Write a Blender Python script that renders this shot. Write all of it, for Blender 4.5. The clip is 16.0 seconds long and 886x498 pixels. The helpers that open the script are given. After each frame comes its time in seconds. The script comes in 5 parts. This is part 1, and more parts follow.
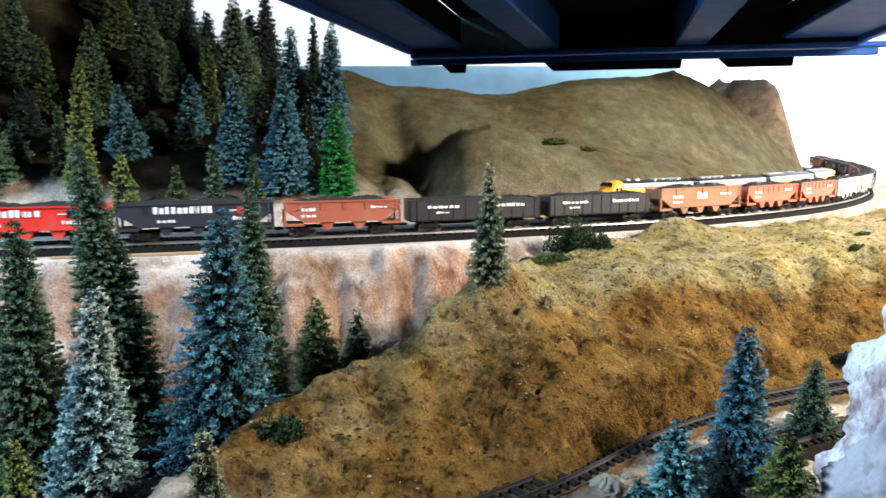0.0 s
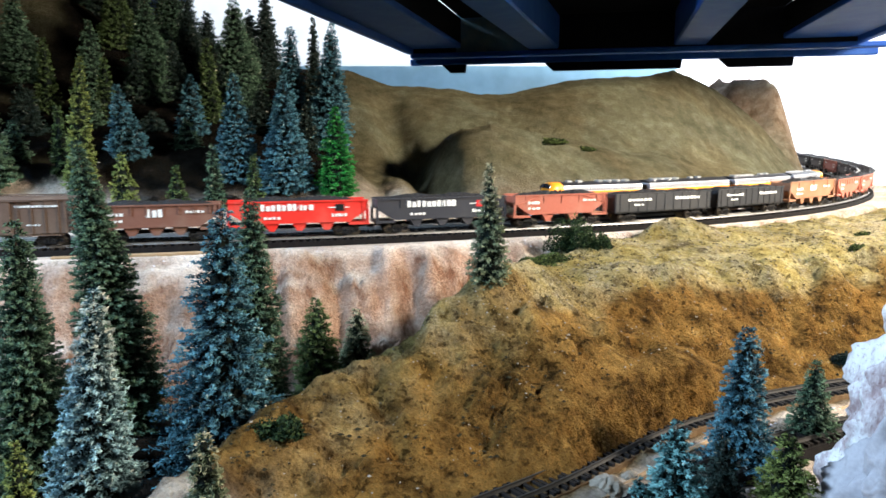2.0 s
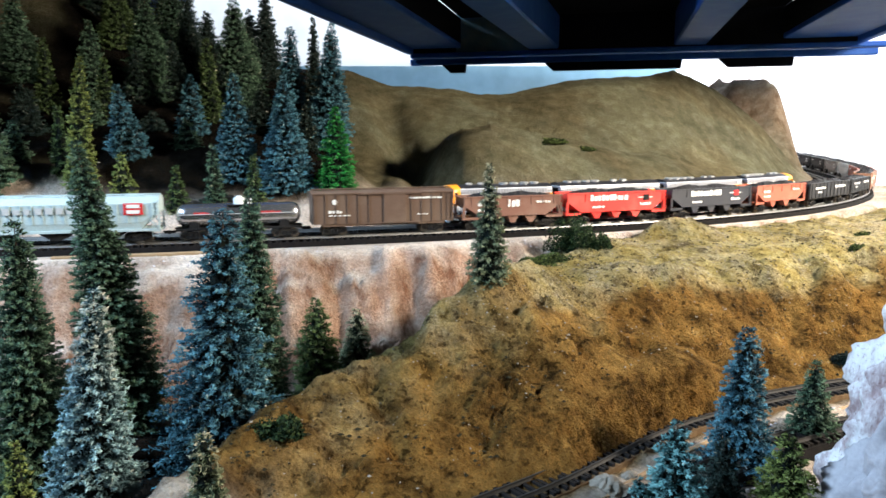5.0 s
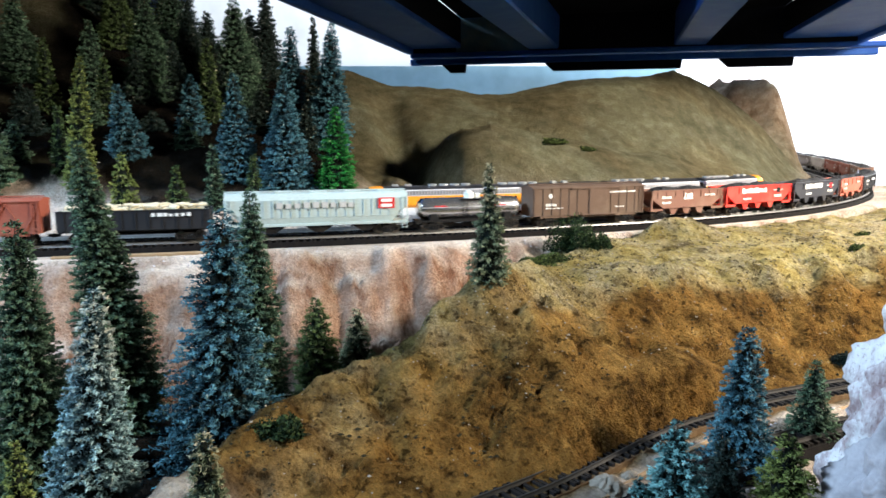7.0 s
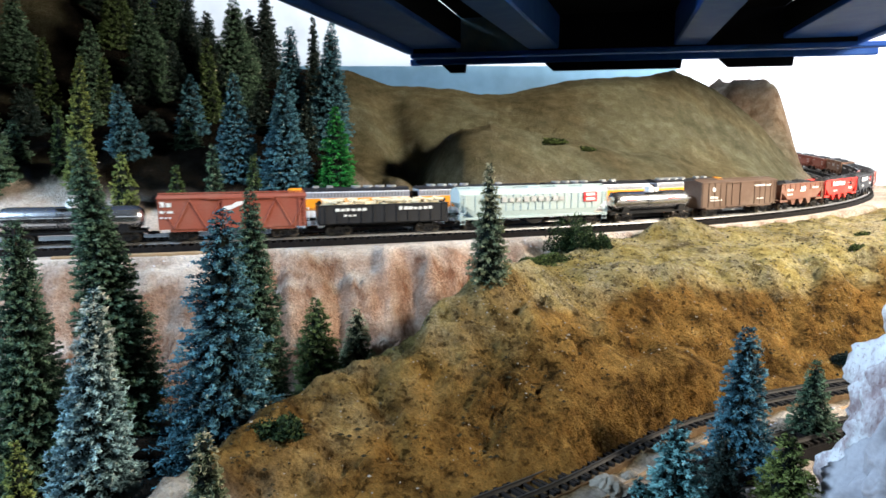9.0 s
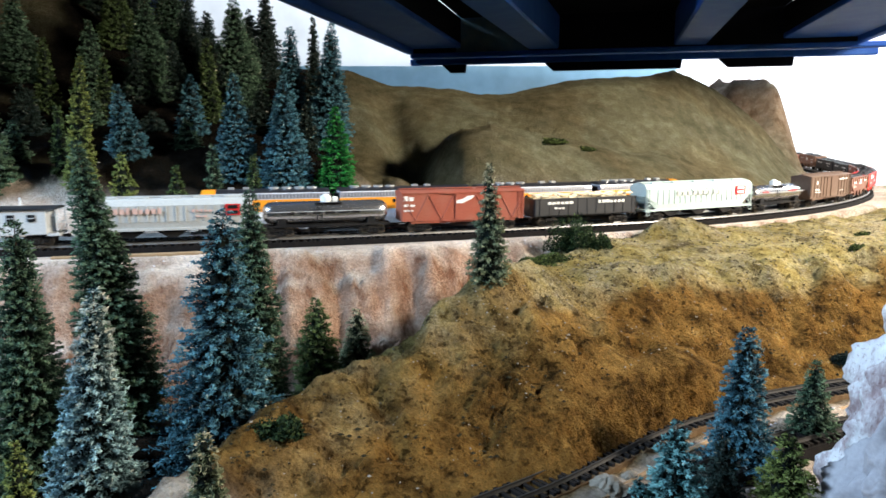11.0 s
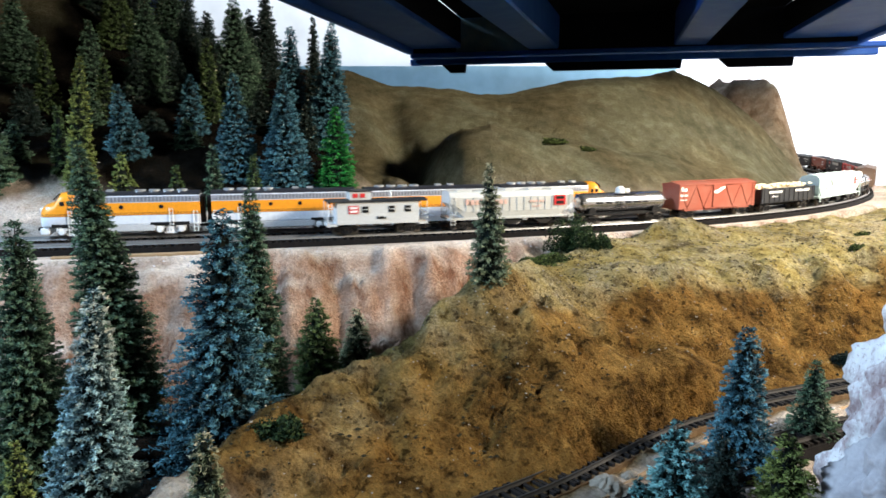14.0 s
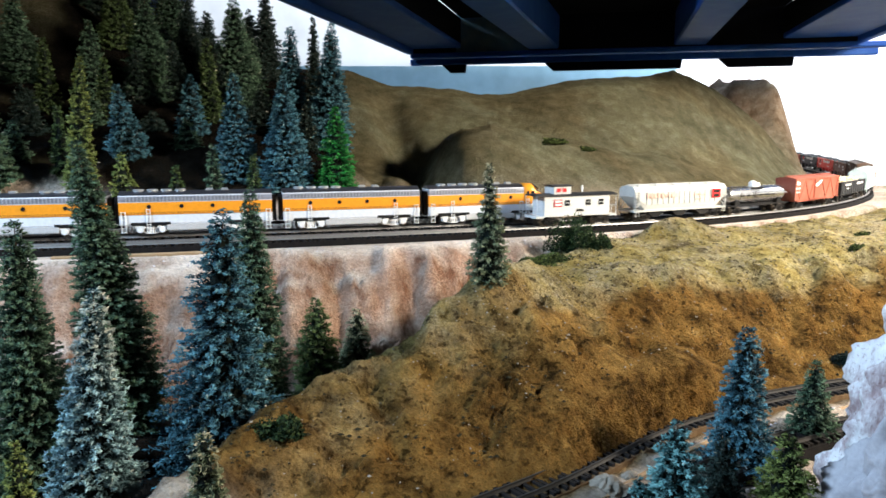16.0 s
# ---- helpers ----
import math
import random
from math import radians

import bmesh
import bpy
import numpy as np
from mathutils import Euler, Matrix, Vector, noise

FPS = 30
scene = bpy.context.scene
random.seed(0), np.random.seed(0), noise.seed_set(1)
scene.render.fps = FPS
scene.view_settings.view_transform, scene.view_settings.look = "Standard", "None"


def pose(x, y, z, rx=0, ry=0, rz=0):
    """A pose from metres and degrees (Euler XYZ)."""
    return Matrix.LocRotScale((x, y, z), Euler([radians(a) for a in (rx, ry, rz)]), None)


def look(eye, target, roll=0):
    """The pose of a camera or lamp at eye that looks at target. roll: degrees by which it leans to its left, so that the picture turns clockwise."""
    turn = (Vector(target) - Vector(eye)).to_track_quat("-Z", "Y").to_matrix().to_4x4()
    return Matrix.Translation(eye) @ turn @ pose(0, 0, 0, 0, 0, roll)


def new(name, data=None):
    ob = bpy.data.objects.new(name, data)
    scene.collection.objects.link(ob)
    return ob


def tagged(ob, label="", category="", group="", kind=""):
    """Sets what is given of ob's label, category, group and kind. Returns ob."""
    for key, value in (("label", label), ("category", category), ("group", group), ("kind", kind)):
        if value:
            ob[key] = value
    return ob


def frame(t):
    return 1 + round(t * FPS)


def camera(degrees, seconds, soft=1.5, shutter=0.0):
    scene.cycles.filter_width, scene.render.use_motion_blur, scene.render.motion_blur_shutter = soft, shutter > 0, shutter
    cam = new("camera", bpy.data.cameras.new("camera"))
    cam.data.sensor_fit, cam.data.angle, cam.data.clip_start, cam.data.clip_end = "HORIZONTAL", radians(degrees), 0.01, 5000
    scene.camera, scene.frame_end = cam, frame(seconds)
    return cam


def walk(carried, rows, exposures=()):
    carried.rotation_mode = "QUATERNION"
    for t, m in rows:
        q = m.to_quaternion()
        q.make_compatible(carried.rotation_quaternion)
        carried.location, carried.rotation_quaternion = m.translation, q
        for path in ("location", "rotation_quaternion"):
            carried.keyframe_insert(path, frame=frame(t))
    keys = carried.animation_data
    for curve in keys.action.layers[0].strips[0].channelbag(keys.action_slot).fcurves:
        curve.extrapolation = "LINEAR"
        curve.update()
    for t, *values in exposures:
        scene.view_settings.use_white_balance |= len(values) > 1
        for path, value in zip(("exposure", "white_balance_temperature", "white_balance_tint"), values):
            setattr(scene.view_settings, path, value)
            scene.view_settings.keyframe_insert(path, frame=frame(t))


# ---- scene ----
cam = camera(65.04, 16.0, soft=1.6, shutter=0.5)
walk(cam, [(0.0, pose(0, 0, 0.118, 80.86, 0, 0)), (16.0, pose(0, 0, 0.118, 80.86, 0, 0))],
     exposures=[(0.0, 0.09, 5700, 10), (3.5, 0.05, 5700, 10), (7.0, -0.12, 5700, 10), (9.0, -0.17, 5700, 10), (12.5, -0.25, 5700, 10), (16.0, -0.20, 5700, 10)])

# ---- light: a lit room above and around the layout ----
world = bpy.data.worlds.new("room_air")
world.use_nodes = True
world.node_tree.nodes["Background"].inputs[0].default_value = (0.55, 0.66, 0.9, 1)
world.node_tree.nodes["Background"].inputs[1].default_value = 0.005
scene.world = world


def area_lamp(name, eye, target, sx, sy, watts, color):
    d = bpy.data.lights.new(name, "AREA")
    d.shape, d.size, d.size_y, d.energy, d.color = "RECTANGLE", sx, sy, watts, color
    ob = new(name, d)
    ob.matrix_world = look(eye, target)
    return ob


area_lamp("aisle_tube_lamp", (-1.18, 0.14, 0.86), (-0.05, 0.82, 0.0), 0.4, 0.08, 47, (0.68, 0.86, 1.0))
area_lamp("warm_side_lamp", (1.34, 0.50, 0.64), (0.82, 1.14, 0.0), 0.22, 0.22, 88, (1.0, 0.84, 0.61))
area_lamp("wall_tube_lamp", (0.6, 3.46, 1.35), (0.6, 3.62, 0.5), 4.4, 0.06, 58, (0.97, 0.99, 1.0))
area_lamp("corner_lamp", (2.3, 2.05, 0.75), (1.12, 2.15, 0.12), 0.4, 0.4, 36, (1.0, 0.95, 0.87))
area_lamp("corner_wall_lamp", (2.0, 2.9, 1.0), (2.0, 3.6, 0.2), 2.2, 0.1, 44, (1.0, 0.99, 0.97))

# ---- materials ----
MATS = {}


def nodes_of(name, rough=0.6, metal=0.0):
    m = bpy.data.materials.new(name)
    m.use_nodes = True
    nt = m.node_tree
    b = nt.nodes["Principled BSDF"]
    b.inputs["Roughness"].default_value = rough
    b.inputs["Metallic"].default_value = metal
    b.inputs["Specular IOR Level"].default_value = 0.5 if rough < 0.6 else 0.12
    return m, nt, b


def add(nt, kind, **ins):
    n = nt.nodes.new(kind)
    for k, v in ins.items():
        n.inputs[k.replace("_", " ")].default_value = v
    return n


def noise_node(nt, scale, detail=5.0, rough=0.6):
    co = nt.nodes.new("ShaderNodeNewGeometry")
    n = add(nt, "ShaderNodeTexNoise", Scale=scale, Detail=detail, Roughness=rough)
    nt.links.new(co.outputs["Position"], n.inputs["Vector"])
    return n


def object_noise(nt, scale, detail=4.0):
    co = nt.nodes.new("ShaderNodeTexCoord")
    n = add(nt, "ShaderNodeTexNoise", Scale=scale, Detail=detail)
    nt.links.new(co.outputs["Object"], n.inputs["Vector"])
    return n


def ramp(nt, fac, stops):
    r = nt.nodes.new("ShaderNodeValToRGB")
    e = r.color_ramp.elements
    while len(e) < len(stops):
        e.new(0.5)
    for el, (p, c) in zip(e, stops):
        el.position, el.color = p, (*c, 1)
    nt.links.new(fac, r.inputs[0])
    return r.outputs[0]


def mix(nt, fac, a, b, blend="MIX"):
    n = nt.nodes.new("ShaderNodeMix")
    n.data_type, n.blend_type = "RGBA", blend
    for sock, v in ((n.inputs[0], fac), (n.inputs[6], a), (n.inputs[7], b)):
        if hasattr(v, "is_linked"):
            nt.links.new(v, sock)
        else:
            sock.default_value = v if isinstance(v, float) else (*v, 1)
    return n.outputs[2]


def bump(nt, b, height, strength, dist):
    n = add(nt, "ShaderNodeBump", Strength=strength, Distance=dist)
    nt.links.new(height, n.inputs["Height"])
    nt.links.new(n.outputs[0], b.inputs["Normal"])


def paint(name, c, rough=0.5, metal=0.0, wear=0.25, dust=(0.30, 0.25, 0.19), grain=90.0):
    """Painted or moulded surface with dust and fine mottling, in the thing's own space."""
    key = (name, c)
    if key in MATS:
        return MATS[key]
    m, nt, b = nodes_of(name, rough, metal)
    big = object_noise(nt, grain * 0.35)
    fine = object_noise(nt, grain * 6)
    dark = tuple(v * 0.72 for v in c)
    col = mix(nt, fine.outputs[0], dark, tuple(min(1, v * 1.2) for v in c))
    f = ramp(nt, big.outputs[0], [(0.45, (0, 0, 0)), (0.8, (wear, wear, wear))])
    nt.links.new(mix(nt, f, col, dust), b.inputs["Base Color"])
    bump(nt, b, fine.outputs[0], 0.15, 0.0005)
    MATS[key] = m
    return m


def earth_material():
    """Painted plaster and ground foam: pink-white cliff, ochre bank, olive grass, brown hills."""
    m, nt, b = nodes_of("scenery_plaster", 0.95)
    b.inputs["Specular IOR Level"].default_value = 0.03
    co = nt.nodes.new("ShaderNodeNewGeometry")
    at = nt.nodes.new("ShaderNodeAttribute")
    at.attribute_name = "cover"
    sep = nt.nodes.new("ShaderNodeSeparateColor")
    nt.links.new(at.outputs["Color"], sep.inputs[0])
    big = noise_node(nt, 9, 6)
    mid = noise_node(nt, 38, 6, 0.65)
    fine = noise_node(nt, 330, 4, 0.7)
    speck = noise_node(nt, 120, 3, 0.7)
    plaster = ramp(nt, mid.outputs[0], [(0.26, (0.26, 0.145, 0.095)), (0.46, (0.41, 0.265, 0.195)), (0.62, (0.50, 0.37, 0.30)), (0.80, (0.62, 0.52, 0.45))])
    streak = nt.nodes.new("ShaderNodeMapping")
    streak.inputs["Scale"].default_value = (38, 38, 5)
    nt.links.new(co.outputs["Position"], streak.inputs["Vector"])
    run = add(nt, "ShaderNodeTexNoise", Scale=1.0, Detail=5.0, Roughness=0.6)
    nt.links.new(streak.outputs[0], run.inputs["Vector"])
    plaster = mix(nt, 1.0, plaster, ramp(nt, run.outputs[0], [(0.34, (0.50, 0.36, 0.29)), (0.50, (1, 1, 1)), (0.68, (1.12, 1.10, 1.08))]), "MULTIPLY")
    ochre = ramp(nt, mid.outputs[0], [(0.31, (0.020, 0.012, 0.005)), (0.45, (0.128, 0.072, 0.020)), (0.64, (0.232, 0.140, 0.040)), (0.8, (0.36, 0.26, 0.12))])
    grass = ramp(nt, mid.outputs[0], [(0.3, (0.16, 0.120, 0.040)), (0.46, (0.28, 0.230, 0.085)), (0.6, (0.37, 0.315, 0.140)), (0.75, (0.50, 0.45, 0.30))])
    olive = ramp(nt, mid.outputs[0], [(0.3, (0.095, 0.093, 0.054)), (0.5, (0.135, 0.129, 0.080)), (0.72, (0.19, 0.182, 0.128))])
    umber = ramp(nt, mid.outputs[0], [(0.3, (0.085, 0.070, 0.035)), (0.5, (0.135, 0.112, 0.060)), (0.72, (0.20, 0.165, 0.10))])
    drift = noise_node(nt, 5.5, 5, 0.62)
    olive = mix(nt, ramp(nt, drift.outputs[0], [(0.42, (0, 0, 0)), (0.60, (0.85, 0.85, 0.85))]), olive, umber)
    nz = nt.nodes.new("ShaderNodeSeparateXYZ")
    nt.links.new(co.outputs["Normal"], nz.inputs[0])
    flat = ramp(nt, nz.outputs["Z"], [(0.55, (0, 0, 0)), (0.93, (1, 1, 1))])
    dust = ramp(nt, mid.outputs[0], [(0.3, (0.54, 0.42, 0.34)), (0.6, (0.74, 0.66, 0.60))])
    plaster = mix(nt, flat, plaster, dust)
    col = mix(nt, sep.outputs[0], olive, plaster)
    col = mix(nt, sep.outputs[1], col, ochre)
    col = mix(nt, sep.outputs[2], col, grass)
    # dark floor with the shade under the trees put into its colour
    shade_floor = ramp(nt, mid.outputs[0], [(0.35, (0.003, 0.003, 0.002)), (0.62, (0.010, 0.008, 0.006)), (0.80, (0.06, 0.042, 0.03))])
    col = mix(nt, at.outputs["Alpha"], col, shade_floor)
    worn = noise_node(nt, 17, 7, 0.7)
    grey = ramp(nt, fine.outputs[0], [(0.3, (0.24, 0.21, 0.16)), (0.65, (0.44, 0.41, 0.35))])
    wf = ramp(nt, worn.outputs[0], [(0.45, (0, 0, 0)), (0.62, (0.60, 0.60, 0.60))])
    gf = mix(nt, 1.0, wf, sep.outputs[2], "MULTIPLY")
    col = mix(nt, gf, col, grey)
    rust = noise_node(nt, 26, 6, 0.75)
    rf = ramp(nt, rust.outputs[0], [(0.36, (0.30, 0.26, 0.22)), (0.47, (1, 1, 1)), (0.62, (1.25, 1.15, 1.0))])
    col = mix(nt, mix(nt, 1.0, sep.outputs[1], (0.85, 0.85, 0.85), "MULTIPLY"), col, mix(nt, 1.0, col, rf, "MULTIPLY"))
    patch = ramp(nt, big.outputs[0], [(0.36, (0.70, 0.69, 0.66)), (0.64, (1.14, 1.13, 1.10))])
    col = mix(nt, 1.0, col, patch, "MULTIPLY")
    dots = ramp(nt, speck.outputs[0], [(0.36, (0.16, 0.14, 0.11)), (0.45, (1, 1, 1))])
    col = mix(nt, mix(nt, 1.0, sep.outputs[1], (0.8, 0.8, 0.8), "MULTIPLY"), col, mix(nt, 1.0, col, dots, "MULTIPLY"))
    lum = ramp(nt, fine.outputs[0], [(0.3, (0.7, 0.7, 0.7)), (0.7, (1.25, 1.25, 1.25))])
    col = mix(nt, 1.0, col, lum, "MULTIPLY")
    nt.links.new(col, b.inputs["Base Color"])
    h = add(nt, "ShaderNodeMath")
    nt.links.new(mid.outputs[0], h.inputs[0])
    nt.links.new(fine.outputs[0], h.inputs[1])
    bump(nt, b, h.outputs[0], 1.0, 0.0085)
    return m


EARTH = earth_material()
RAIL = paint("bright_rail_steel", (0.24, 0.235, 0.23), 0.52, 0.7, 0.2, (0.10, 0.09, 0.08))
DULLRAIL = paint("dull_rail_steel", (0.10, 0.095, 0.09), 0.42, 0.7, 0.3, (0.05, 0.04, 0.03))
TIE = paint("tie_plastic", (0.010, 0.009, 0.009), 0.8, 0, 0.12, (0.05, 0.04, 0.03))
BALLAST = paint("roadbed_ballast", (0.007, 0.006, 0.006), 0.95, 0, 0.25, (0.03, 0.025, 0.02), 500.0)
DIRTBED = paint("dirt_ballast", (0.10, 0.062, 0.030), 0.95, 0, 0.5, (0.20, 0.14, 0.08), 400.0)
CORK = paint("cork_roadbed", (0.30, 0.20, 0.11), 0.9, 0, 0.6, (0.42, 0.34, 0.25), 200.0)
DECK = paint("deck_blue_paint", (0.014, 0.075, 0.36), 0.55, 0, 0.5, (0.05, 0.14, 0.42), 60.0)
DECK.node_tree.nodes["Principled BSDF"].inputs["Specular IOR Level"].default_value = 0.15
# the same blue deck where it is unlit, painted near-black
DECKSHADE = paint("deck_painted_shade", (0.003, 0.004, 0.008), 0.95, 0, 0.2, (0.012, 0.012, 0.02), 8.0)
WALLPAINT = paint("white_room_wall", (0.78, 0.80, 0.82), 0.9, 0, 0.1, (0.7, 0.78, 0.85), 1.0)
BOARD = paint("backdrop_blue", (0.26, 0.42, 0.54), 0.9, 0, 0.15, (0.34, 0.48, 0.58), 2.0)
WHITEWALL = paint("grey_wall", (0.07, 0.07, 0.075), 0.9, 0, 0.1, (0.06, 0.06, 0.06), 2.0)
BARK = paint("bark", (0.055, 0.035, 0.022), 0.9, 0, 0.3)


def foliage(name, dark, light, frost=(0.42, 0.40, 0.32), topped=False):
    """Flocked needles: shade painted into the inside, light into the pale flocked tips, a few dusty flecks."""
    m, nt, b = nodes_of(name, 0.8)
    g = nt.nodes.new("ShaderNodeNewGeometry")
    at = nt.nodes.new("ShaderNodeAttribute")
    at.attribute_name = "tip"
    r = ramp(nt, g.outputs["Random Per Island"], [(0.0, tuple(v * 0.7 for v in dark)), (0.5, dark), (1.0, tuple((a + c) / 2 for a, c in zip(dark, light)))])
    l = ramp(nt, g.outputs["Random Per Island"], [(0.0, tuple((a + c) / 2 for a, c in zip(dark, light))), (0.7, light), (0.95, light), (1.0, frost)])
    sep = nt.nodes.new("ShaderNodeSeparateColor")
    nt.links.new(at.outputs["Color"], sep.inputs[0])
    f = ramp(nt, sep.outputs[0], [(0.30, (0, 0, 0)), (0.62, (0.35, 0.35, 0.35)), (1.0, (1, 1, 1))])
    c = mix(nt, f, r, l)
    aged = mix(nt, 1.0, ramp(nt, sep.outputs[1], [(0.55, (0, 0, 0)), (0.95, (0.75, 0.75, 0.75))]), f, "MULTIPLY")
    if topped:
        c = mix(nt, aged, c, frost)
    n = noise_node(nt, 90, 3)
    q = ramp(nt, n.outputs[0], [(0.3, (0.7, 0.7, 0.7)), (0.7, (1.25, 1.25, 1.2))])
    nt.links.new(mix(nt, 1.0, c, q, "MULTIPLY"), b.inputs["Base Color"])
    return m


# black stand-in for the shade inside the crowns
CORE = paint("shade_core", (0.006, 0.009, 0.007), 0.95, 0, 0.2, (0.02, 0.018, 0.012), 200.0)
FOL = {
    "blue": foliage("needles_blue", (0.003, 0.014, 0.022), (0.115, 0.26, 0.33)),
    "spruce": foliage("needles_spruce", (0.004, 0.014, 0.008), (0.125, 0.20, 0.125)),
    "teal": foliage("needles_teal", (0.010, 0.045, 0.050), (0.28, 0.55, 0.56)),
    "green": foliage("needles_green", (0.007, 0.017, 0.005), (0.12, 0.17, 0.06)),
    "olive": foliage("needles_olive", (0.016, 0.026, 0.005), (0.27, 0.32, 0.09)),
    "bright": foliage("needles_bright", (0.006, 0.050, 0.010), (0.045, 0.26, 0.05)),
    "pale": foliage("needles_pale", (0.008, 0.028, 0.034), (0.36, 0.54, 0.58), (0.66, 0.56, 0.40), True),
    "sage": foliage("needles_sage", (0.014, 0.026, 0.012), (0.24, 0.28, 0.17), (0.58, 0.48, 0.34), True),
    # darkened needles: shade of the deep wood put into the colour
    "shaded": foliage("needles_shaded", (0.010, 0.018, 0.016), (0.04, 0.06, 0.05)),
}


# ---- mesh helpers ----
def part(name, bm, material, parent=None, label=""):
    me = bpy.data.meshes.new(name)
    bm.to_mesh(me)
    bm.free()
    me.materials.append(material)
    ob = new(name, me)
    if parent:
        ob.parent = parent
    if label:
        ob["label"] = label
    return ob


def raw(name, verts, faces, material, parent=None, smooth=False):
    me = bpy.data.meshes.new(name)
    me.from_pydata([tuple(v) for v in verts], [], faces)
    me.materials.append(material)
    if smooth:
        me.polygons.foreach_set("use_smooth", [True] * len(me.polygons))
    me.update()
    ob = new(name, me)
    if parent:
        ob.parent = parent
    return ob


def box(bm, x0, x1, y0, y1, z0, z1, bevel=0.0):
    r = bmesh.ops.create_cube(bm, size=1, matrix=Matrix.Translation(((x0 + x1) / 2, (y0 + y1) / 2, (z0 + z1) / 2)) @ Matrix.Diagonal((x1 - x0, y1 - y0, z1 - z0, 1)))
    if bevel:
        es = list({e for v in r["verts"] for e in v.link_edges})
        bmesh.ops.bevel(bm, geom=es, offset=bevel, segments=1, affect="EDGES")
    return bm


def boxed(*a, **k):
    return box(bmesh.new(), *a, **k)


def rod(bm, p, q, r0, r1=None, seg=8):
    """A round bar from p to q."""
    p, q = Vector(p), Vector(q)
    d = q - p
    m = Matrix.Translation((p + q) / 2) @ d.to_track_quat("Z", "Y").to_matrix().to_4x4()
    bmesh.ops.create_cone(bm, cap_ends=True, segments=seg, radius1=r0, radius2=r0 if r1 is None else r1, depth=d.length, matrix=m)
    return bm


def smooth01(a, b, x):
    t = np.clip((x - a) / (b - a), 0, 1)
    return t * t * (3 - 2 * t)


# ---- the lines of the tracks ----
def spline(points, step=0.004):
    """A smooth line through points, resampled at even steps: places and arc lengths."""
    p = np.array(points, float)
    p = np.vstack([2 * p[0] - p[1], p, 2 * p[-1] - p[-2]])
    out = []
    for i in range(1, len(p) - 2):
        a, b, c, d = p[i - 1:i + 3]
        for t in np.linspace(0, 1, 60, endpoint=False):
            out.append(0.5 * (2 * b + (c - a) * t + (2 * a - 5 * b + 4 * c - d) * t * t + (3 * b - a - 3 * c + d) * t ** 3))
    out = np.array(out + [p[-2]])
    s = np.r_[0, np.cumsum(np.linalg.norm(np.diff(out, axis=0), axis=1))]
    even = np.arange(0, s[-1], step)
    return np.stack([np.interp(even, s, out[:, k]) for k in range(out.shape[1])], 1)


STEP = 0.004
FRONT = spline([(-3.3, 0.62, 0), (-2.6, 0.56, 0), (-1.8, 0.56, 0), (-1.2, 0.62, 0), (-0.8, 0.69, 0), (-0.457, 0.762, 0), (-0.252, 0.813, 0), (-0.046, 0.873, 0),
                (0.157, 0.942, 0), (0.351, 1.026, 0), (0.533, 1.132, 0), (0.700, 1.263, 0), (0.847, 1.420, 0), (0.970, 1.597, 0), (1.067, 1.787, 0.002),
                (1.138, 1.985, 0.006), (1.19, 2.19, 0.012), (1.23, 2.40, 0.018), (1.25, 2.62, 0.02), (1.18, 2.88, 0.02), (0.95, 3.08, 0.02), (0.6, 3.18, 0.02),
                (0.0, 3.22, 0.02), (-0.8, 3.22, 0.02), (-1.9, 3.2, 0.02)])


def tangents(line):
    d = np.gradient(line, axis=0)
    return d / np.linalg.norm(d, axis=1)[:, None]


def offset(line, w):
    """The line moved sideways by w (to the left of its direction)."""
    t = tangents(line)
    out = line.copy()
    out[:, 0] -= t[:, 1] * w
    out[:, 1] += t[:, 0] * w
    s = np.r_[0, np.cumsum(np.linalg.norm(np.diff(out, axis=0), axis=1))]
    even = np.arange(0, s[-1], STEP)
    return np.stack([np.interp(even, s, out[:, k]) for k in range(3)], 1)


GAP = 0.062
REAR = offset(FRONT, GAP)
ZL = -0.115
LOWER = spline([(-0.6, 0.06, ZL), (-0.3, 0.21, ZL), (-0.1, 0.335, ZL), (0.06, 0.442, ZL), (0.17, 0.535, ZL), (0.26, 0.589, ZL), (0.41, 0.650, ZL), (0.62, 0.715, ZL), (0.9, 0.78, ZL), (1.3, 0.84, ZL)])
LOWER2 = spline([(0.02, 0.33, ZL - .006), (0.182, 0.469, ZL - .006), (0.341, 0.560, ZL - .006), (0.6, 0.635, ZL - .006), (0.95, 0.69, ZL - .006), (1.3, 0.73, ZL - .006)])
CREST = spline([(0.10, 0.66, -0.022), (0.031, 0.61, -0.022), (-0.030, 0.56, -0.046), (-0.080, 0.51, -0.060), (-0.1195, 0.46, -0.068), (-0.137, 0.41, -0.075), (-0.160, 0.36, -0.080), (-0.20, 0.25, -0.085), (-0.26, 0.0, -0.09)])
RIDGE = spline([(0.42, 1.04, 0), (0.31, 0.965, 0), (0.17, 0.79, 0), (0.05, 0.618, 0), (-0.01, 0.53, 0), (-0.055, 0.49, 0), (-0.095, 0.445, 0), (-0.125, 0.39, 0), (-0.15, 0.30, 0), (-0.18, 0.18, 0), (-0.22, 0.0, 0), (-0.26, -0.3, 0)])


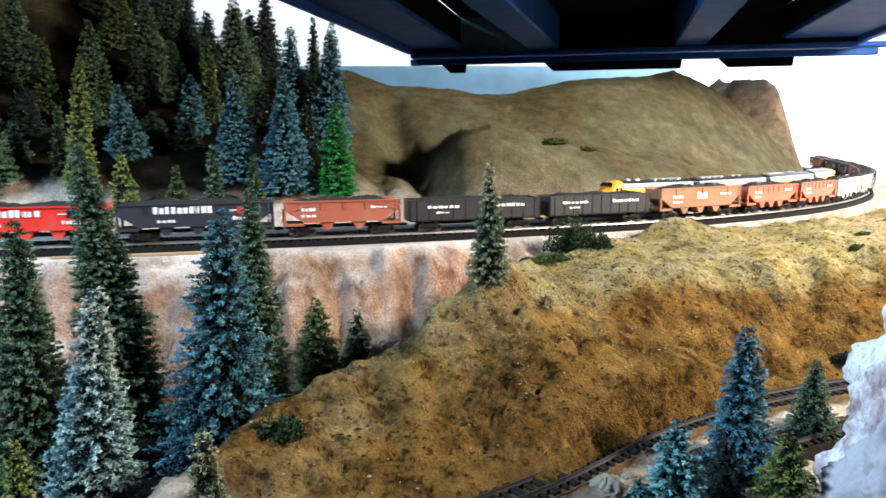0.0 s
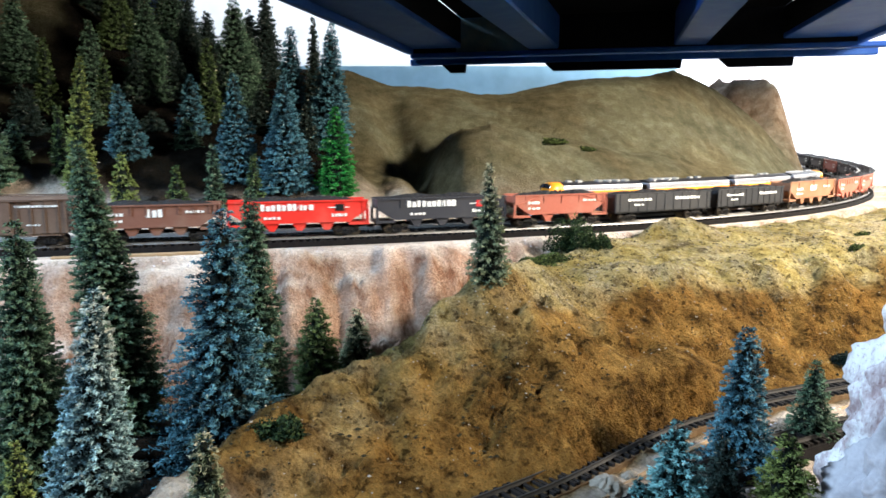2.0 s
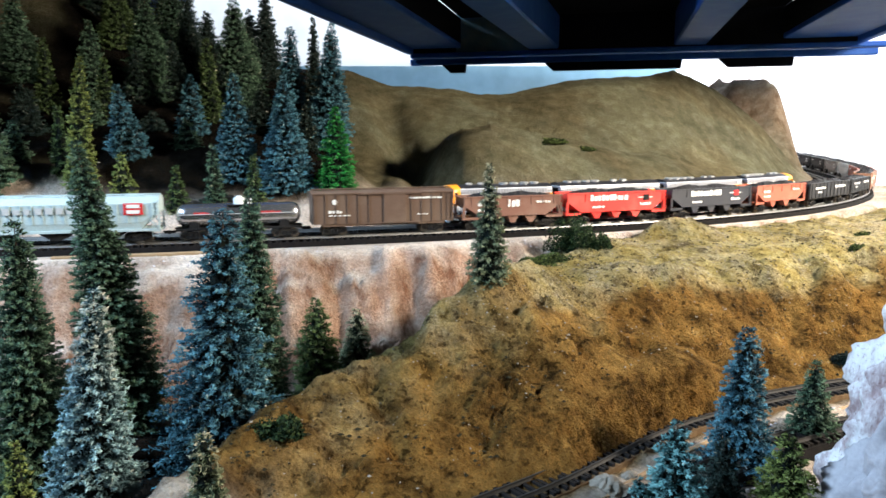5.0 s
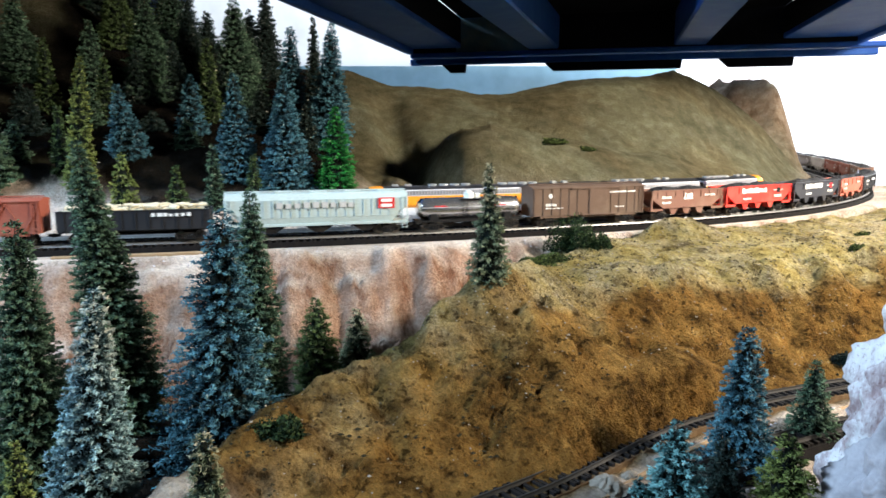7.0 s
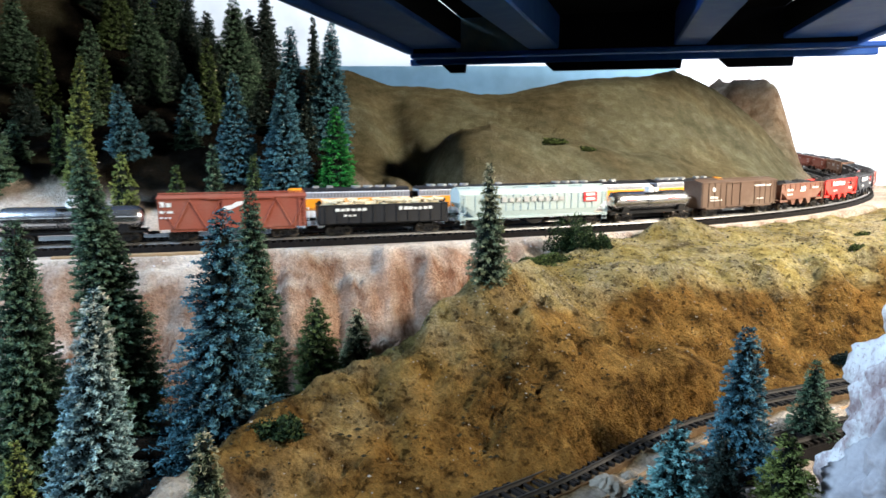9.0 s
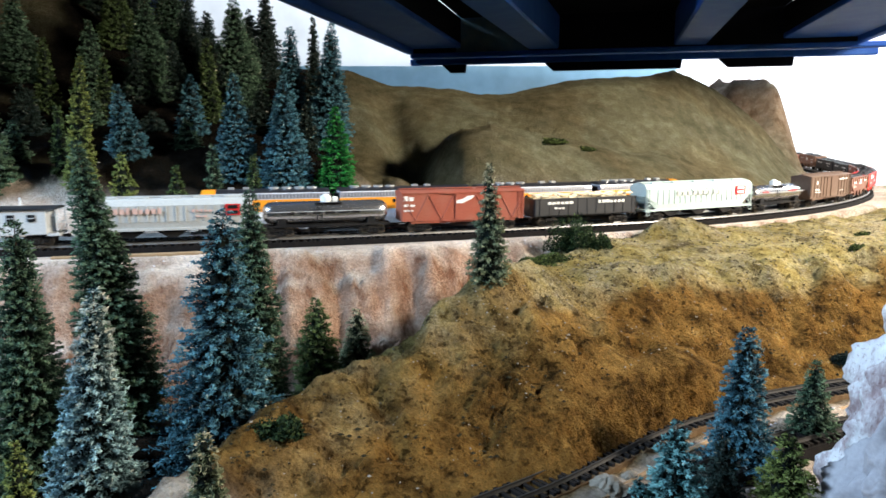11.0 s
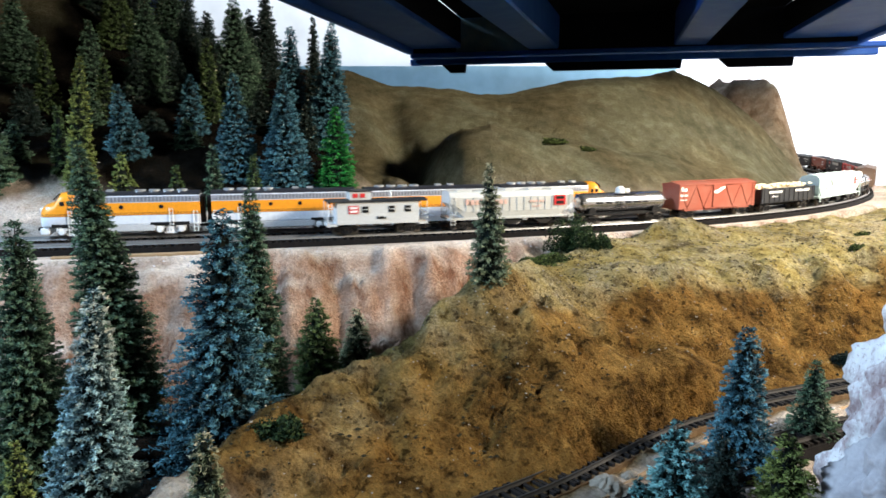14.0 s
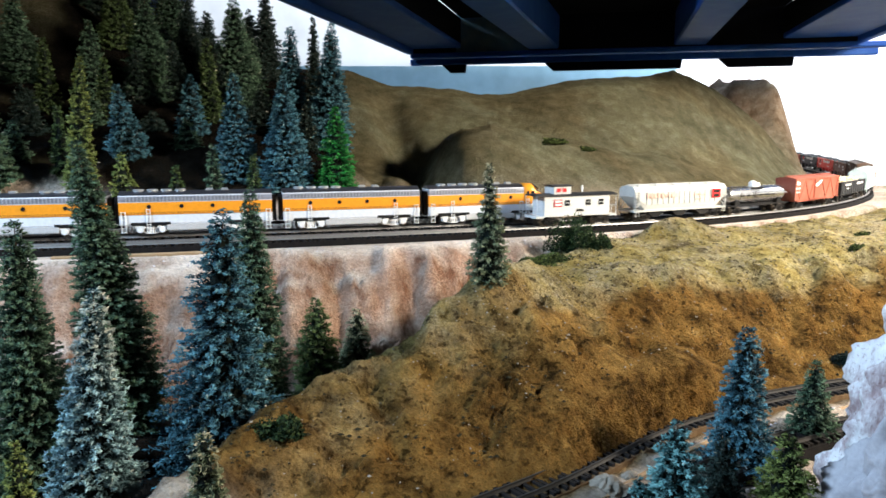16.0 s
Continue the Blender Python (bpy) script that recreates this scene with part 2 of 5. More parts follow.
def signed(line, x, y):
    """Signed distance to a line seen from above (left of its direction is positive), and the index of its nearest point."""
    sub = line[::5, :2]
    t = tangents(line)[::5, :2]
    shape = x.shape
    x, y = x.ravel(), y.ravel()
    best, idx = np.full(x.shape, 1e9), np.zeros(x.shape, int)
    for k in range(len(sub)):
        d = (x - sub[k, 0]) ** 2 + (y - sub[k, 1]) ** 2
        m = d < best
        best[m], idx[m] = d[m], k
    side = t[idx, 0] * (y - sub[idx, 1]) - t[idx, 1] * (x - sub[idx, 0])
    return (np.sqrt(best) * np.sign(side)).reshape(shape), (idx * 5).reshape(shape)


# ---- terrain ----
LATTICE = np.random.default_rng(5).random((64, 64))


def value_noise(x, y, f):
    """Smooth noise in -1..1."""
    x, y = x * f + 11.3, y * f + 7.7
    i, j = np.floor(x).astype(int), np.floor(y).astype(int)
    u, v = x - i, y - j
    u, v = u * u * (3 - 2 * u), v * v * (3 - 2 * v)
    g = lambda a, b: LATTICE[a % 64, b % 64]
    return 2 * ((g(i, j) * (1 - u) + g(i + 1, j) * u) * (1 - v) + (g(i, j + 1) * (1 - u) + g(i + 1, j + 1) * u) * v) - 1


def fractal(x, y, f, octaves=4):
    return sum(value_noise(x + 3.1 * k, y - 1.7 * k, f * 2 ** k) / 2 ** k for k in range(octaves))


def terrain(x, y):
    """Height and cover weights (plaster, ochre, grass, painted floor shade) of the scenery."""
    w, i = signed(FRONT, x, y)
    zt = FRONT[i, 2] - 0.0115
    # behind the tracks
    wb = w - GAP - 0.03
    edge = offset(FRONT, GAP + 0.03)
    edge = edge[(edge[:, 1] < 1.75) & (edge[:, 0] > -1.2)]
    bearing = x / np.maximum(y, 0.2)
    y0 = np.interp(bearing, np.maximum.accumulate(edge[:, 0] / edge[:, 1]), edge[:, 1])
    turns = [-0.40, -0.133, -0.068, 0.013, 0.094, 0.176, 0.257, 0.322, 0.379, 0.444, 0.50, 0.54]
    far = np.interp(bearing, turns, [1.6, 1.6, 1.6, 1.62, 1.65, 1.68, 1.70, 1.75, 1.80, 1.80, 1.78, 1.78])
    crest = np.interp(bearing, turns, [0.28, 0.270, 0.232, 0.226, 0.228, 0.258, 0.272, 0.285, 0.238, 0.152, 0.045, 0.0]) + 0.012
    u = np.clip((y - y0) / np.maximum(far - y0, 0.15), 0, 1.8)
    # a rounded bench in front of the higher hill
    bench = np.interp(bearing, [-0.10, -0.04, 0.0, 0.07, 0.13, 0.224, 0.30, 0.37, 0.45], [0.03, 0.075, 0.118, 0.140, 0.124, 0.098, 0.080, 0.050, 0.0]) + 0.012
    low = bench * np.interp(u, [0, 0.06, 0.16, 0.27, 0.36, 0.44, 0.6, 0.9, 1.3], [0, 0.30, 0.66, 0.91, 1.0, 0.98, 0.80, 0.4, 0.0])
    g = np.interp(u, [0, 0.12, 0.34, 0.5, 0.62, 0.74, 0.88, 1.0, 1.3, 1.8], [0, 0.05, 0.17, 0.34, 0.53, 0.72, 0.91, 1.0, 0.9, 0.4])
    upper = crest * g
    hill = np.log(np.exp(low * 90) + np.exp(upper * 90) - 1.0) / 90 * (1 + 0.05 * fractal(x, y, 4, 3)) * smooth01(0, 0.02, wb)
    gully = np.exp(-((x - (0.015 - 0.27 * (y - 1.0))) / 0.034) ** 2) * smooth01(0, 0.1, wb) * smooth01(1.0, 0.5, u)
    hill = hill - 0.058 * gully
    spur = -0.04 - 0.30 * (y - 0.95)
    forest = (0.46 + 0.34 * smooth01(-0.52, -0.78, x) * smooth01(1.25, 1.45, y)) * np.maximum(wb + 0.005, 0) ** 0.95 * smooth01(-0.06, 0.14, spur + 0.03 - x)
    cap = np.interp(bearing, [-0.62, -0.52, -0.39, -0.31, -0.23, -0.15, -0.05], [0.62, 0.58, 0.46, 0.36, 0.30, 0.245, 0.16])
    forest = cap * (1 - np.exp(-1.25 * forest / cap)) * (1 + 0.10 * fractal(x, y, 5, 3))
    rock = 0.300 * np.exp(-(((x - 0.955) / 0.215) ** 2 + ((y - 2.26) / 0.34) ** 2) ** 1.5) * (1 + 0.11 * fractal(x, y, 10, 5))
    back = np.maximum(np.maximum(hill, forest), rock * smooth01(0.0, 0.11, wb) ** 0.6)
    z = zt + np.where(wb > 0, back, 0)
    # before the tracks
    a = np.maximum(-w - 0.035, 0)
    ravine = -0.150 * smooth01(0, 0.125, a + 0.012 * fractal(x, y, 22, 3) * smooth01(0.0, 0.02, a)) + 0.02 * smooth01(0.15, 0.5, a)
    lo, _ = signed(LOWER, x, y)
    b = np.maximum(lo - 0.026, 0)
    q = a / (a + b + 1e-6)
    bank = ZL + 0.012 + (-0.012 - ZL) * np.interp(q, [0, 0.1, 0.4, 0.62, 0.78, 0.93, 1.0], [1.0, 1.07, 1.03, 0.95, 0.62, 0.14, 0.0]) - 0.020
    bank = bank + (0.006 + 0.005 * smooth01(0.4, 0.7, q)) * fractal(x, y, 8, 4) * smooth01(0, 0.05, a) * smooth01(0.0, 0.05, b)
    for kx, ky, kh, kr in ((0.05, 0.63, 0.024, 0.07), (0.305, 0.950, 0.027, 0.055), (0.62, 1.08, 0.006, 0.06)):
        bank = bank + kh * np.exp(-((x - kx) ** 2 + (y - ky) ** 2) / kr ** 2) * smooth01(0, 0.03, a)
    bank = bank - 0.022 * smooth01(0.02, -0.14, x)
    cd, ci = signed(CREST, x, y)
    mound = CREST[ci, 2] + 0.006 * fractal(x, y, 14, 3) - np.where(cd > 0, 0.50 * np.maximum(cd - 0.012, 0), 0.95 * np.maximum(-cd - 0.004, 0))
    bank = bank - 0.012 * smooth01(-0.030, -0.045, lo)
    rg, _ = signed(RIDGE, x, y)
    west = smooth01(0.05, -0.06, x)
    keep = smooth01(-0.10 + 0.05 * west, -0.03 + 0.02 * west, rg + 0.006 * fractal(x, y, 20, 2))
    front = ravine * (1 - keep) + bank * keep
    onto = smooth01(-0.004, 0.012, mound - front) * smooth01(0.02, 0.05, a) * smooth01(-0.005, 0.02, lo)
    front = front * (1 - onto) + mound * onto
    keep = np.maximum(keep, onto * smooth01(-0.03, -0.005, cd))
    z = np.where(w < 0, np.where(a > 0, front - 0.0, 0) + zt * np.where(a > 0, smooth01(0.03, 0.0, a), 1), z)
    z = z + 0.0035 * fractal(x, y, 45, 3) * (smooth01(0.0, 0.03, a) + 0.6 * smooth01(0, 0.03, wb))
    face = (w < 0) * keep * smooth01(0.0, 0.05, a) * smooth01(0.0, 0.03, b)
    pits = np.minimum(fractal(x + 0.02 * value_noise(x, y, 30), y, 62, 3) + 0.2, 0)
    z = z + face * (0.012 * smooth01(0.45, 0.75, q) * pits + 0.008 * (np.abs(fractal(x, y, 24, 4)) - 0.3) * smooth01(0.3, 0.7, q))
    along = x + 0.3 * y
    flute = np.abs(value_noise(along, 0.15 * y, 30)) + 0.5 * np.abs(value_noise(along, 0.3 * y, 75))
    z = z + (w < 0) * (1 - keep) * smooth01(0.02, 0.06, a) * smooth01(0.14, 0.08, a) * 0.022 * (flute - 0.5)
    # covers
    n = fractal(x, y, 12, 4)
    plaster = np.where(w < 0, 1.0 - keep * smooth01(0.02, 0.06, a), smooth01(0.08, 0.0, wb) * 0.4 + smooth01(0.0, -0.12, x) * smooth01(0.20, 0.04, wb))
    plaster = np.maximum(plaster, 0.45 * smooth01(0.05, 0.2, rock) * (wb > 0))
    ochre = np.where(w < 0, keep * smooth01(0.0, 0.04, a), 0.0)
    grass = np.where(w < 0, keep * smooth01(0.0, 0.03, a) * smooth01(0.76, 0.64, q + 0.09 * n) * smooth01(-0.12, -0.04, x) * 0.95, 0.0)
    grass = np.maximum(grass, (w < 0) * keep * smooth01(0.06, 0.02, np.abs(cd - 0.008) + 0.02 * n) * smooth01(-0.125, -0.06, x) * smooth01(0.12, 0.06, x) * 0.25)
    # weight of the painted shade on the forest floor
    shade_cover = np.where(w > 0, smooth01(0.02, 0.10, wb + 0.03 * n - 0.10 * smooth01(-0.46, -0.54, x) - 0.05 * smooth01(-0.24, -0.16, x)) * smooth01(-0.01, 0.10, spur - x + 0.02 * n), 0.0)
    sand = (w < 0) * smooth01(-0.012, -0.03, lo)
    plaster, ochre, grass = np.maximum(plaster, 0.75 * sand), ochre * (1 - sand), grass * (1 - sand)
    grass = np.maximum(grass, (w < 0) * (1 - keep) * smooth01(0.08, 0.13, a + 0.03 * n) * smooth01(-0.14, -0.02, x) * 0.7)
    # the same painted shade on the ravine floor among the near trees
    shade_cover = np.maximum(shade_cover, (w < 0) * (1 - keep) * smooth01(0.09, 0.16, a + 0.03 * n) * smooth01(-0.02, -0.12, x + 0.05 * n))
    # a sandy toe at the near end of the bank, bare brown earth high on the wooded slope
    toe = (w < 0) * smooth01(0.40, 0.35, y + 0.02 * n) * smooth01(0.03, -0.03, x + 0.04 * n) * keep
    plaster, ochre = np.maximum(plaster, toe * 0.8), ochre * (1 - 0.8 * toe)
    shade_cover = shade_cover * (1 - 0.85 * smooth01(-0.72, -0.82, x + 0.05 * n) * (w > 0.3))
    return z, np.clip(plaster, 0, 1), ochre, grass, shade_cover


def spaced(parts):
    return np.concatenate([np.arange(a, b, s) for a, b, s in parts])


def build_terrain():
    gx = spaced([(-3.4, -1.0, 0.05), (-1.0, -0.55, 0.012), (-0.55, 0.9, 0.006), (0.9, 1.6, 0.012), (1.6, 3.21, 0.06)])
    gy = spaced([(-0.2, 0.3, 0.03), (0.3, 1.1, 0.006), (1.1, 2.0, 0.010), (2.0, 2.6, 0.018), (2.6, 3.61, 0.05)])
    X, Y = np.meshgrid(gx, gy)
    Z, p, o, g, li = terrain(X, Y)
    nx, ny = len(gx), len(gy)
    v = np.stack([X.ravel(), Y.ravel(), Z.ravel()], 1)
    k = (np.arange(ny - 1)[:, None] * nx + np.arange(nx - 1)[None]).ravel()
    f = np.stack([k, k + 1, k + nx + 1, k + nx], 1)
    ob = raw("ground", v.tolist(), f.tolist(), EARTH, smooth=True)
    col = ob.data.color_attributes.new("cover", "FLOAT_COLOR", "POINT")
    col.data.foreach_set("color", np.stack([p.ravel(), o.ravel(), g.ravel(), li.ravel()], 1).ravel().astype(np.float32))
    tagged(ob, "sculpted plaster hills, ochre bank and pale cliff", "ground", kind="structure")


def height(x, y):
    return float(terrain(np.array([[x]], float), np.array([[y]], float))[0][0, 0])


def white_rock(x, y, z0, radii, top, seed, label, mat, taper=0.55):
    """A lumpy plaster rock."""
    nu, nv = 110, 70
    v, f = [], []
    for j in range(nv + 1):
        t = j / nv
        for i in range(nu):
            a = i / nu * math.tau
            rr = (1 - t) ** taper * (1 + 0.12 * math.sin(2 * a + seed) + 0.10 * math.sin(5 * a + 7 * t) + 0.06 * math.sin(11 * a - 9 * t))
            p = Vector((math.cos(a) * 3 * rr, math.sin(a) * 3 * rr, t * 4))
            k = 1 + 0.24 * noise.noise(p * 0.9) + 0.16 * noise.noise(p * 2.2) + 0.09 * abs(noise.noise(p * 5)) + 0.05 * noise.noise(p * 11)
            v.append((x + radii[0] * rr * k * math.cos(a), y + radii[1] * rr * k * math.sin(a), z0 + (top - z0) * (t + 0.05 * noise.noise(p * 3))))
    for j in range(nv):
        for i in range(nu):
            f.append((j * nu + i, j * nu + (i + 1) % nu, (j + 1) * nu + (i + 1) % nu, (j + 1) * nu + i))
    f.append(tuple(nv * nu + i for i in range(nu)))
    return tagged(raw("rock", v, f, mat, smooth=True), label, "rock")


def marbled_plaster():
    """White plaster with plum-brown washes run down into the hollows."""
    m, nt, b = nodes_of("marbled_plaster", 0.85)
    co = nt.nodes.new("ShaderNodeNewGeometry")
    mp = nt.nodes.new("ShaderNodeMapping")
    mp.inputs["Scale"].default_value = (75, 75, 26)
    nt.links.new(co.outputs["Position"], mp.inputs["Vector"])
    run = add(nt, "ShaderNodeTexNoise", Scale=1.0, Detail=7.0, Roughness=0.68)
    nt.links.new(mp.outputs[0], run.inputs["Vector"])
    fleck = noise_node(nt, 420, 4, 0.7)
    c = ramp(nt, run.outputs[0], [(0.36, (0.30, 0.22, 0.22)), (0.46, (0.52, 0.46, 0.47)), (0.52, (0.72, 0.70, 0.71)), (0.72, (0.84, 0.83, 0.84))])
    f = ramp(nt, fleck.outputs[0], [(0.34, (0.45, 0.30, 0.28)), (0.42, (1, 1, 1))])
    nt.links.new(mix(nt, 0.8, c, mix(nt, 1.0, c, f, "MULTIPLY")), b.inputs["Base Color"])
    bump(nt, b, run.outputs[0], 0.7, 0.004)
    return m


MARBLED = marbled_plaster()
GREYPLASTER = paint("grey_smooth_plaster", (0.40, 0.39, 0.42), 0.85, 0, 0.6, (0.56, 0.56, 0.60), 60.0)
TURF = paint("dark_turf", (0.026, 0.021, 0.010), 0.95, 0, 0.3, (0.06, 0.045, 0.02), 300.0)
ROCKPLASTER = paint("white_plaster_rock", (0.70, 0.64, 0.64), 0.9, 0, 0.95, (0.22, 0.15, 0.15), 110.0)
GREYSTONE = paint("grey_stone", (0.24, 0.21, 0.17), 0.9, 0, 0.4, (0.36, 0.32, 0.26), 90.0)


def scatter(name, label, test, n, size, mat, seed, xr, yr, flat=0.7, category="stones"):
    """Many small lumps strewn over the ground where test holds."""
    rng = np.random.default_rng(seed)
    px, py = rng.uniform(*xr, n), rng.uniform(*yr, n)
    pz, p, o, g, _ = terrain(px[None], py[None])
    w, _ = signed(FRONT, px[None], py[None])
    lo, _ = signed(LOWER, px[None], py[None])
    ok = test(px, py, w[0], lo[0], p[0], o[0], g[0], rng.random(n))
    octa = np.array([(1, 0, 0), (0, 1, 0), (-1, 0, 0), (0, -1, 0), (0, 0, 1), (0, 0, -0.6)], float)
    tri = np.array([(0, 1, 4), (1, 2, 4), (2, 3, 4), (3, 0, 4), (1, 0, 5), (2, 1, 5), (3, 2, 5), (0, 3, 5)])
    c = np.stack([px, py, pz[0]], 1)[ok]
    m = len(c)
    s = (size * rng.uniform(0.35, 1.0, m) ** 1.7)[:, None, None]
    v = (octa[None] * rng.uniform(0.6, 1.4, (m, 6, 1)) * np.array([1, 1, flat]) * s + c[:, None]).reshape(-1, 3)
    f = (tri[None] + np.arange(m)[:, None, None] * 6).reshape(-1, 3)
    return tagged(raw(name, v.tolist(), f.tolist(), mat), label, category, kind="stuff")


def shrub(x, y, z, r, kind, seed, label, h=0.7):
    """A low clump of foam foliage."""
    rng = np.random.default_rng(seed)
    m = int(2600 * (r / 0.02) ** 1.3)
    d = rng.normal(0, 1, (m, 3))
    d /= np.linalg.norm(d, axis=1)[:, None]
    d[:, 2] = np.abs(d[:, 2])
    rad = rng.uniform(0.25, 1.0, m) ** 0.5 * (1 + 0.3 * np.sin(3 * np.arctan2(d[:, 1], d[:, 0]) + seed))
    c = d * rad[:, None] * np.array([r, r * 0.8, r * h])
    v = (c[:, None] + rng.normal(0, 0.0009, (m, 4, 3))).reshape(-1, 3)
    k = np.arange(m)[:, None] * 4
    f = np.concatenate([k + [0, 1, 3], k + [1, 2, 3], k + [2, 0, 3], k + [0, 2, 1]], 1).reshape(-1, 3)
    ob = raw("shrub", v.tolist(), f.tolist(), FOL[kind])
    ob.location = (x, y, z)
    return tagged(ob, label, "shrub", "foam shrubs")


# ---- room ----
def room():
    def wall(name, x0, x1, y0, y1, z0, z1, mat, label):
        tagged(part(name, boxed(x0, x1, y0, y1, z0, z1), mat), label, "wall", kind="structure")
    wall("wall_north", -3.6, 3.4, 3.62, 3.72, -1.1, 1.7, WALLPAINT, "brightly lit white room wall behind the backdrop")
    wall("wall_east", 3.22, 3.32, -2.5, 3.61, -1.1, 1.7, WALLPAINT, "pale sky-painted wall at the end of the layout")
    wall("wall_west", -3.7, -3.6, -2.5, 3.61, -1.1, 1.7, WHITEWALL, "plain dark grey side wall")
    wall("wall_south", -3.6, 3.4, -2.6, -2.5, -1.1, 1.7, WHITEWALL, "plain dark grey wall behind the aisle")
    board = part("backdrop", boxed(-1.6, 1.11, 3.40, 3.412, -0.6, 0.452), BOARD)
    tagged(board, "low sky-blue painted backdrop board behind the hills", "backdrop", kind="structure")
    tagged(part("floor", boxed(-3.6, 3.4, -2.5, 3.6, -1.2, -1.1), WHITEWALL), "plain dark grey floor of the layout room", "floor", kind="structure")
    tagged(part("ceiling", boxed(-3.7, 3.4, -2.6, 3.7, 1.7, 1.8), WHITEWALL), "plain dark grey room ceiling", "ceiling", kind="structure")


TURN = -13.0


def upper_deck():
    """The blue-painted upper level of the layout, seen from below."""
    deck = new("upper_deck")
    deck.matrix_world = pose(-0.36, 1.46, 0.40, 0, 0, TURN)
    tagged(deck, "blue-painted upper deck with joists over the scenery", "shelf")
    L0, L1, W = -0.02, 1.05, 1.43
    # shade under the deck is painted: middle near-black, edge boards stay blue
    part("deck_panel", boxed(0.19, 1.20, L0, L1, 0.115, 0.13), DECKSHADE, deck, "underside panel with its shade painted black")
    part("soffit_board", boxed(0.023, 0.189, L0, L1, 0.018, 0.034, bevel=0.002), DECK, deck)
    part("soffit_board", boxed(1.201, W - 0.023, L0, L1, 0.018, 0.034, bevel=0.002), DECK, deck)
    part("riser", boxed(0.180, 0.1885, L0, L1, 0.034, 0.114), DECKSHADE, deck)
    part("riser", boxed(1.2015, 1.210, L0, L1, 0.034, 0.114), DECKSHADE, deck)
    part("edge_beam", boxed(0, 0.022, L0, L1, 0, 0.13, bevel=0.003), DECK, deck)
    part("edge_beam", boxed(W - 0.022, W, L0, L1, 0, 0.13, bevel=0.003), DECK, deck)
    part("end_beam", boxed(0.01, W + 0.08, L1 + 0.001, L1 + 0.045, -0.012, 0.004, bevel=0.003), DECK, deck)
    part("end_beam", boxed(0.01, W + 0.04, L1 + 0.001, L1 + 0.030, -0.036, -0.016, bevel=0.003), DECK, deck)
    part("end_panel", boxed(0.42, W, L1 + 0.002, L1 + 0.012, 0.004, 0.13), DECKSHADE, deck)
    part("end_panel", boxed(0.0, 0.17, L1 + 0.002, L1 + 0.012, 0.004, 0.13), DECKSHADE, deck)
    # stands in for the backdrop through a gap, its shade put into the colour
    part("backdrop_stand_in", boxed(0.165, 0.425, L1 + 0.014, L1 + 0.024, 0.004, 0.13), paint("backdrop_shade_blue", (0.09, 0.15, 0.19), 0.8), deck, "panel between the joists standing in for the shaded backdrop behind")
    for x, wd, skew in ((0.418, 0.102, 0.063), (0.880, 0.100, 0.014)):
        bm = boxed(x, x + wd, L0, L1, 0.006, 0.114, bevel=0.005)
        for v in bm.verts:
            v.co.x += skew * (v.co.y - L1)
        part("joist", bm, DECK, deck)
    part("plank", boxed(1.00, 1.195, 0.10, 0.22, 0.090, 0.110), paint("brown_plank", (0.14, 0.10, 0.06), 0.7), deck, "brown wooden plank")
    part("plank", boxed(1.00, 1.195, 0.26, 0.34, 0.090, 0.110), paint("brown_plank", (0.14, 0.10, 0.06), 0.7), deck, "brown wooden plank")
    for x, wd in ((0.12, 0.085), (0.47, 0.44), (1.02, 0.22)):
        part("bracket", prism_y([(x, -0.036), (x + 0.03, -0.063), (x + wd - 0.004, -0.063), (x + wd, -0.036)], L1 + 0.012, L1 + 0.03), DECKSHADE, deck)
    bm = bmesh.new()
    rod(bm, (0.33, 0.12, 0.010), (0.33, 0.12, 0.114), 0.0035, seg=10)
    rod(bm, (0.33, 0.12, 0.002), (0.33, 0.12, 0.011), 0.009, seg=12)
    part("hanger_bolt", bm, paint("brass", (0.55, 0.42, 0.2), 0.3, 0.9), deck, "small brass bolt")
    # near part of the wing is out of view, shaped to shade forest and hill
    wing = new("upper_deck_shade_wing")
    tagged(wing, "blue-painted wing of the upper deck, its unseen near part added to shade the forest", "shelf")
    bm = bmesh.new()
    lo = [bm.verts.new((px, py, 0.47)) for px, py in ((-3.2, 0.53), (-0.52, 0.60), (-0.22, 0.86), (-0.16, 1.30), (-0.56, 1.72), (-0.85, 2.2), (-3.2, 2.2))]
    bm.faces.new(lo)
    r = bmesh.ops.extrude_face_region(bm, geom=bm.faces[:])
    bmesh.ops.translate(bm, verts=[q for q in r["geom"] if isinstance(q, bmesh.types.BMVert)], vec=(0, 0, 0.08))
    bmesh.ops.recalc_face_normals(bm, faces=bm.faces)
    part("panel", bm, DECK, wing)


def prism_y(poly, y0, y1):
    bm = bmesh.new()
    a = [bm.verts.new((x, y0, z)) for x, z in poly]
    b = [bm.verts.new((x, y1, z)) for x, z in poly]
    bm.faces.new(a)
    bm.faces.new(b[::-1])
    for i in range(len(poly)):
        bm.faces.new((a[i], b[i], b[(i + 1) % len(poly)], a[(i + 1) % len(poly)]))
    bmesh.ops.recalc_face_normals(bm, faces=bm.faces)
    return bm


# ---- tracks ----
def sweep(line, profile):
    """A profile (sideways, up) swept along a line: vertices and faces."""
    t = tangents(line)
    nrm = np.stack([-t[:, 1], t[:, 0]], 1)
    nrm /= np.linalg.norm(nrm, axis=1)[:, None]
    n = len(profile)
    v = []
    for p, q in zip(line, nrm):
        v += [(p[0] + q[0] * a, p[1] + q[1] * a, p[2] + h) for a, h in profile]
    f = [(i * n + k, i * n + (k + 1) % n, (i + 1) * n + (k + 1) % n, (i + 1) * n + k) for i in range(len(line) - 1) for k in range(n)]
    return v, f


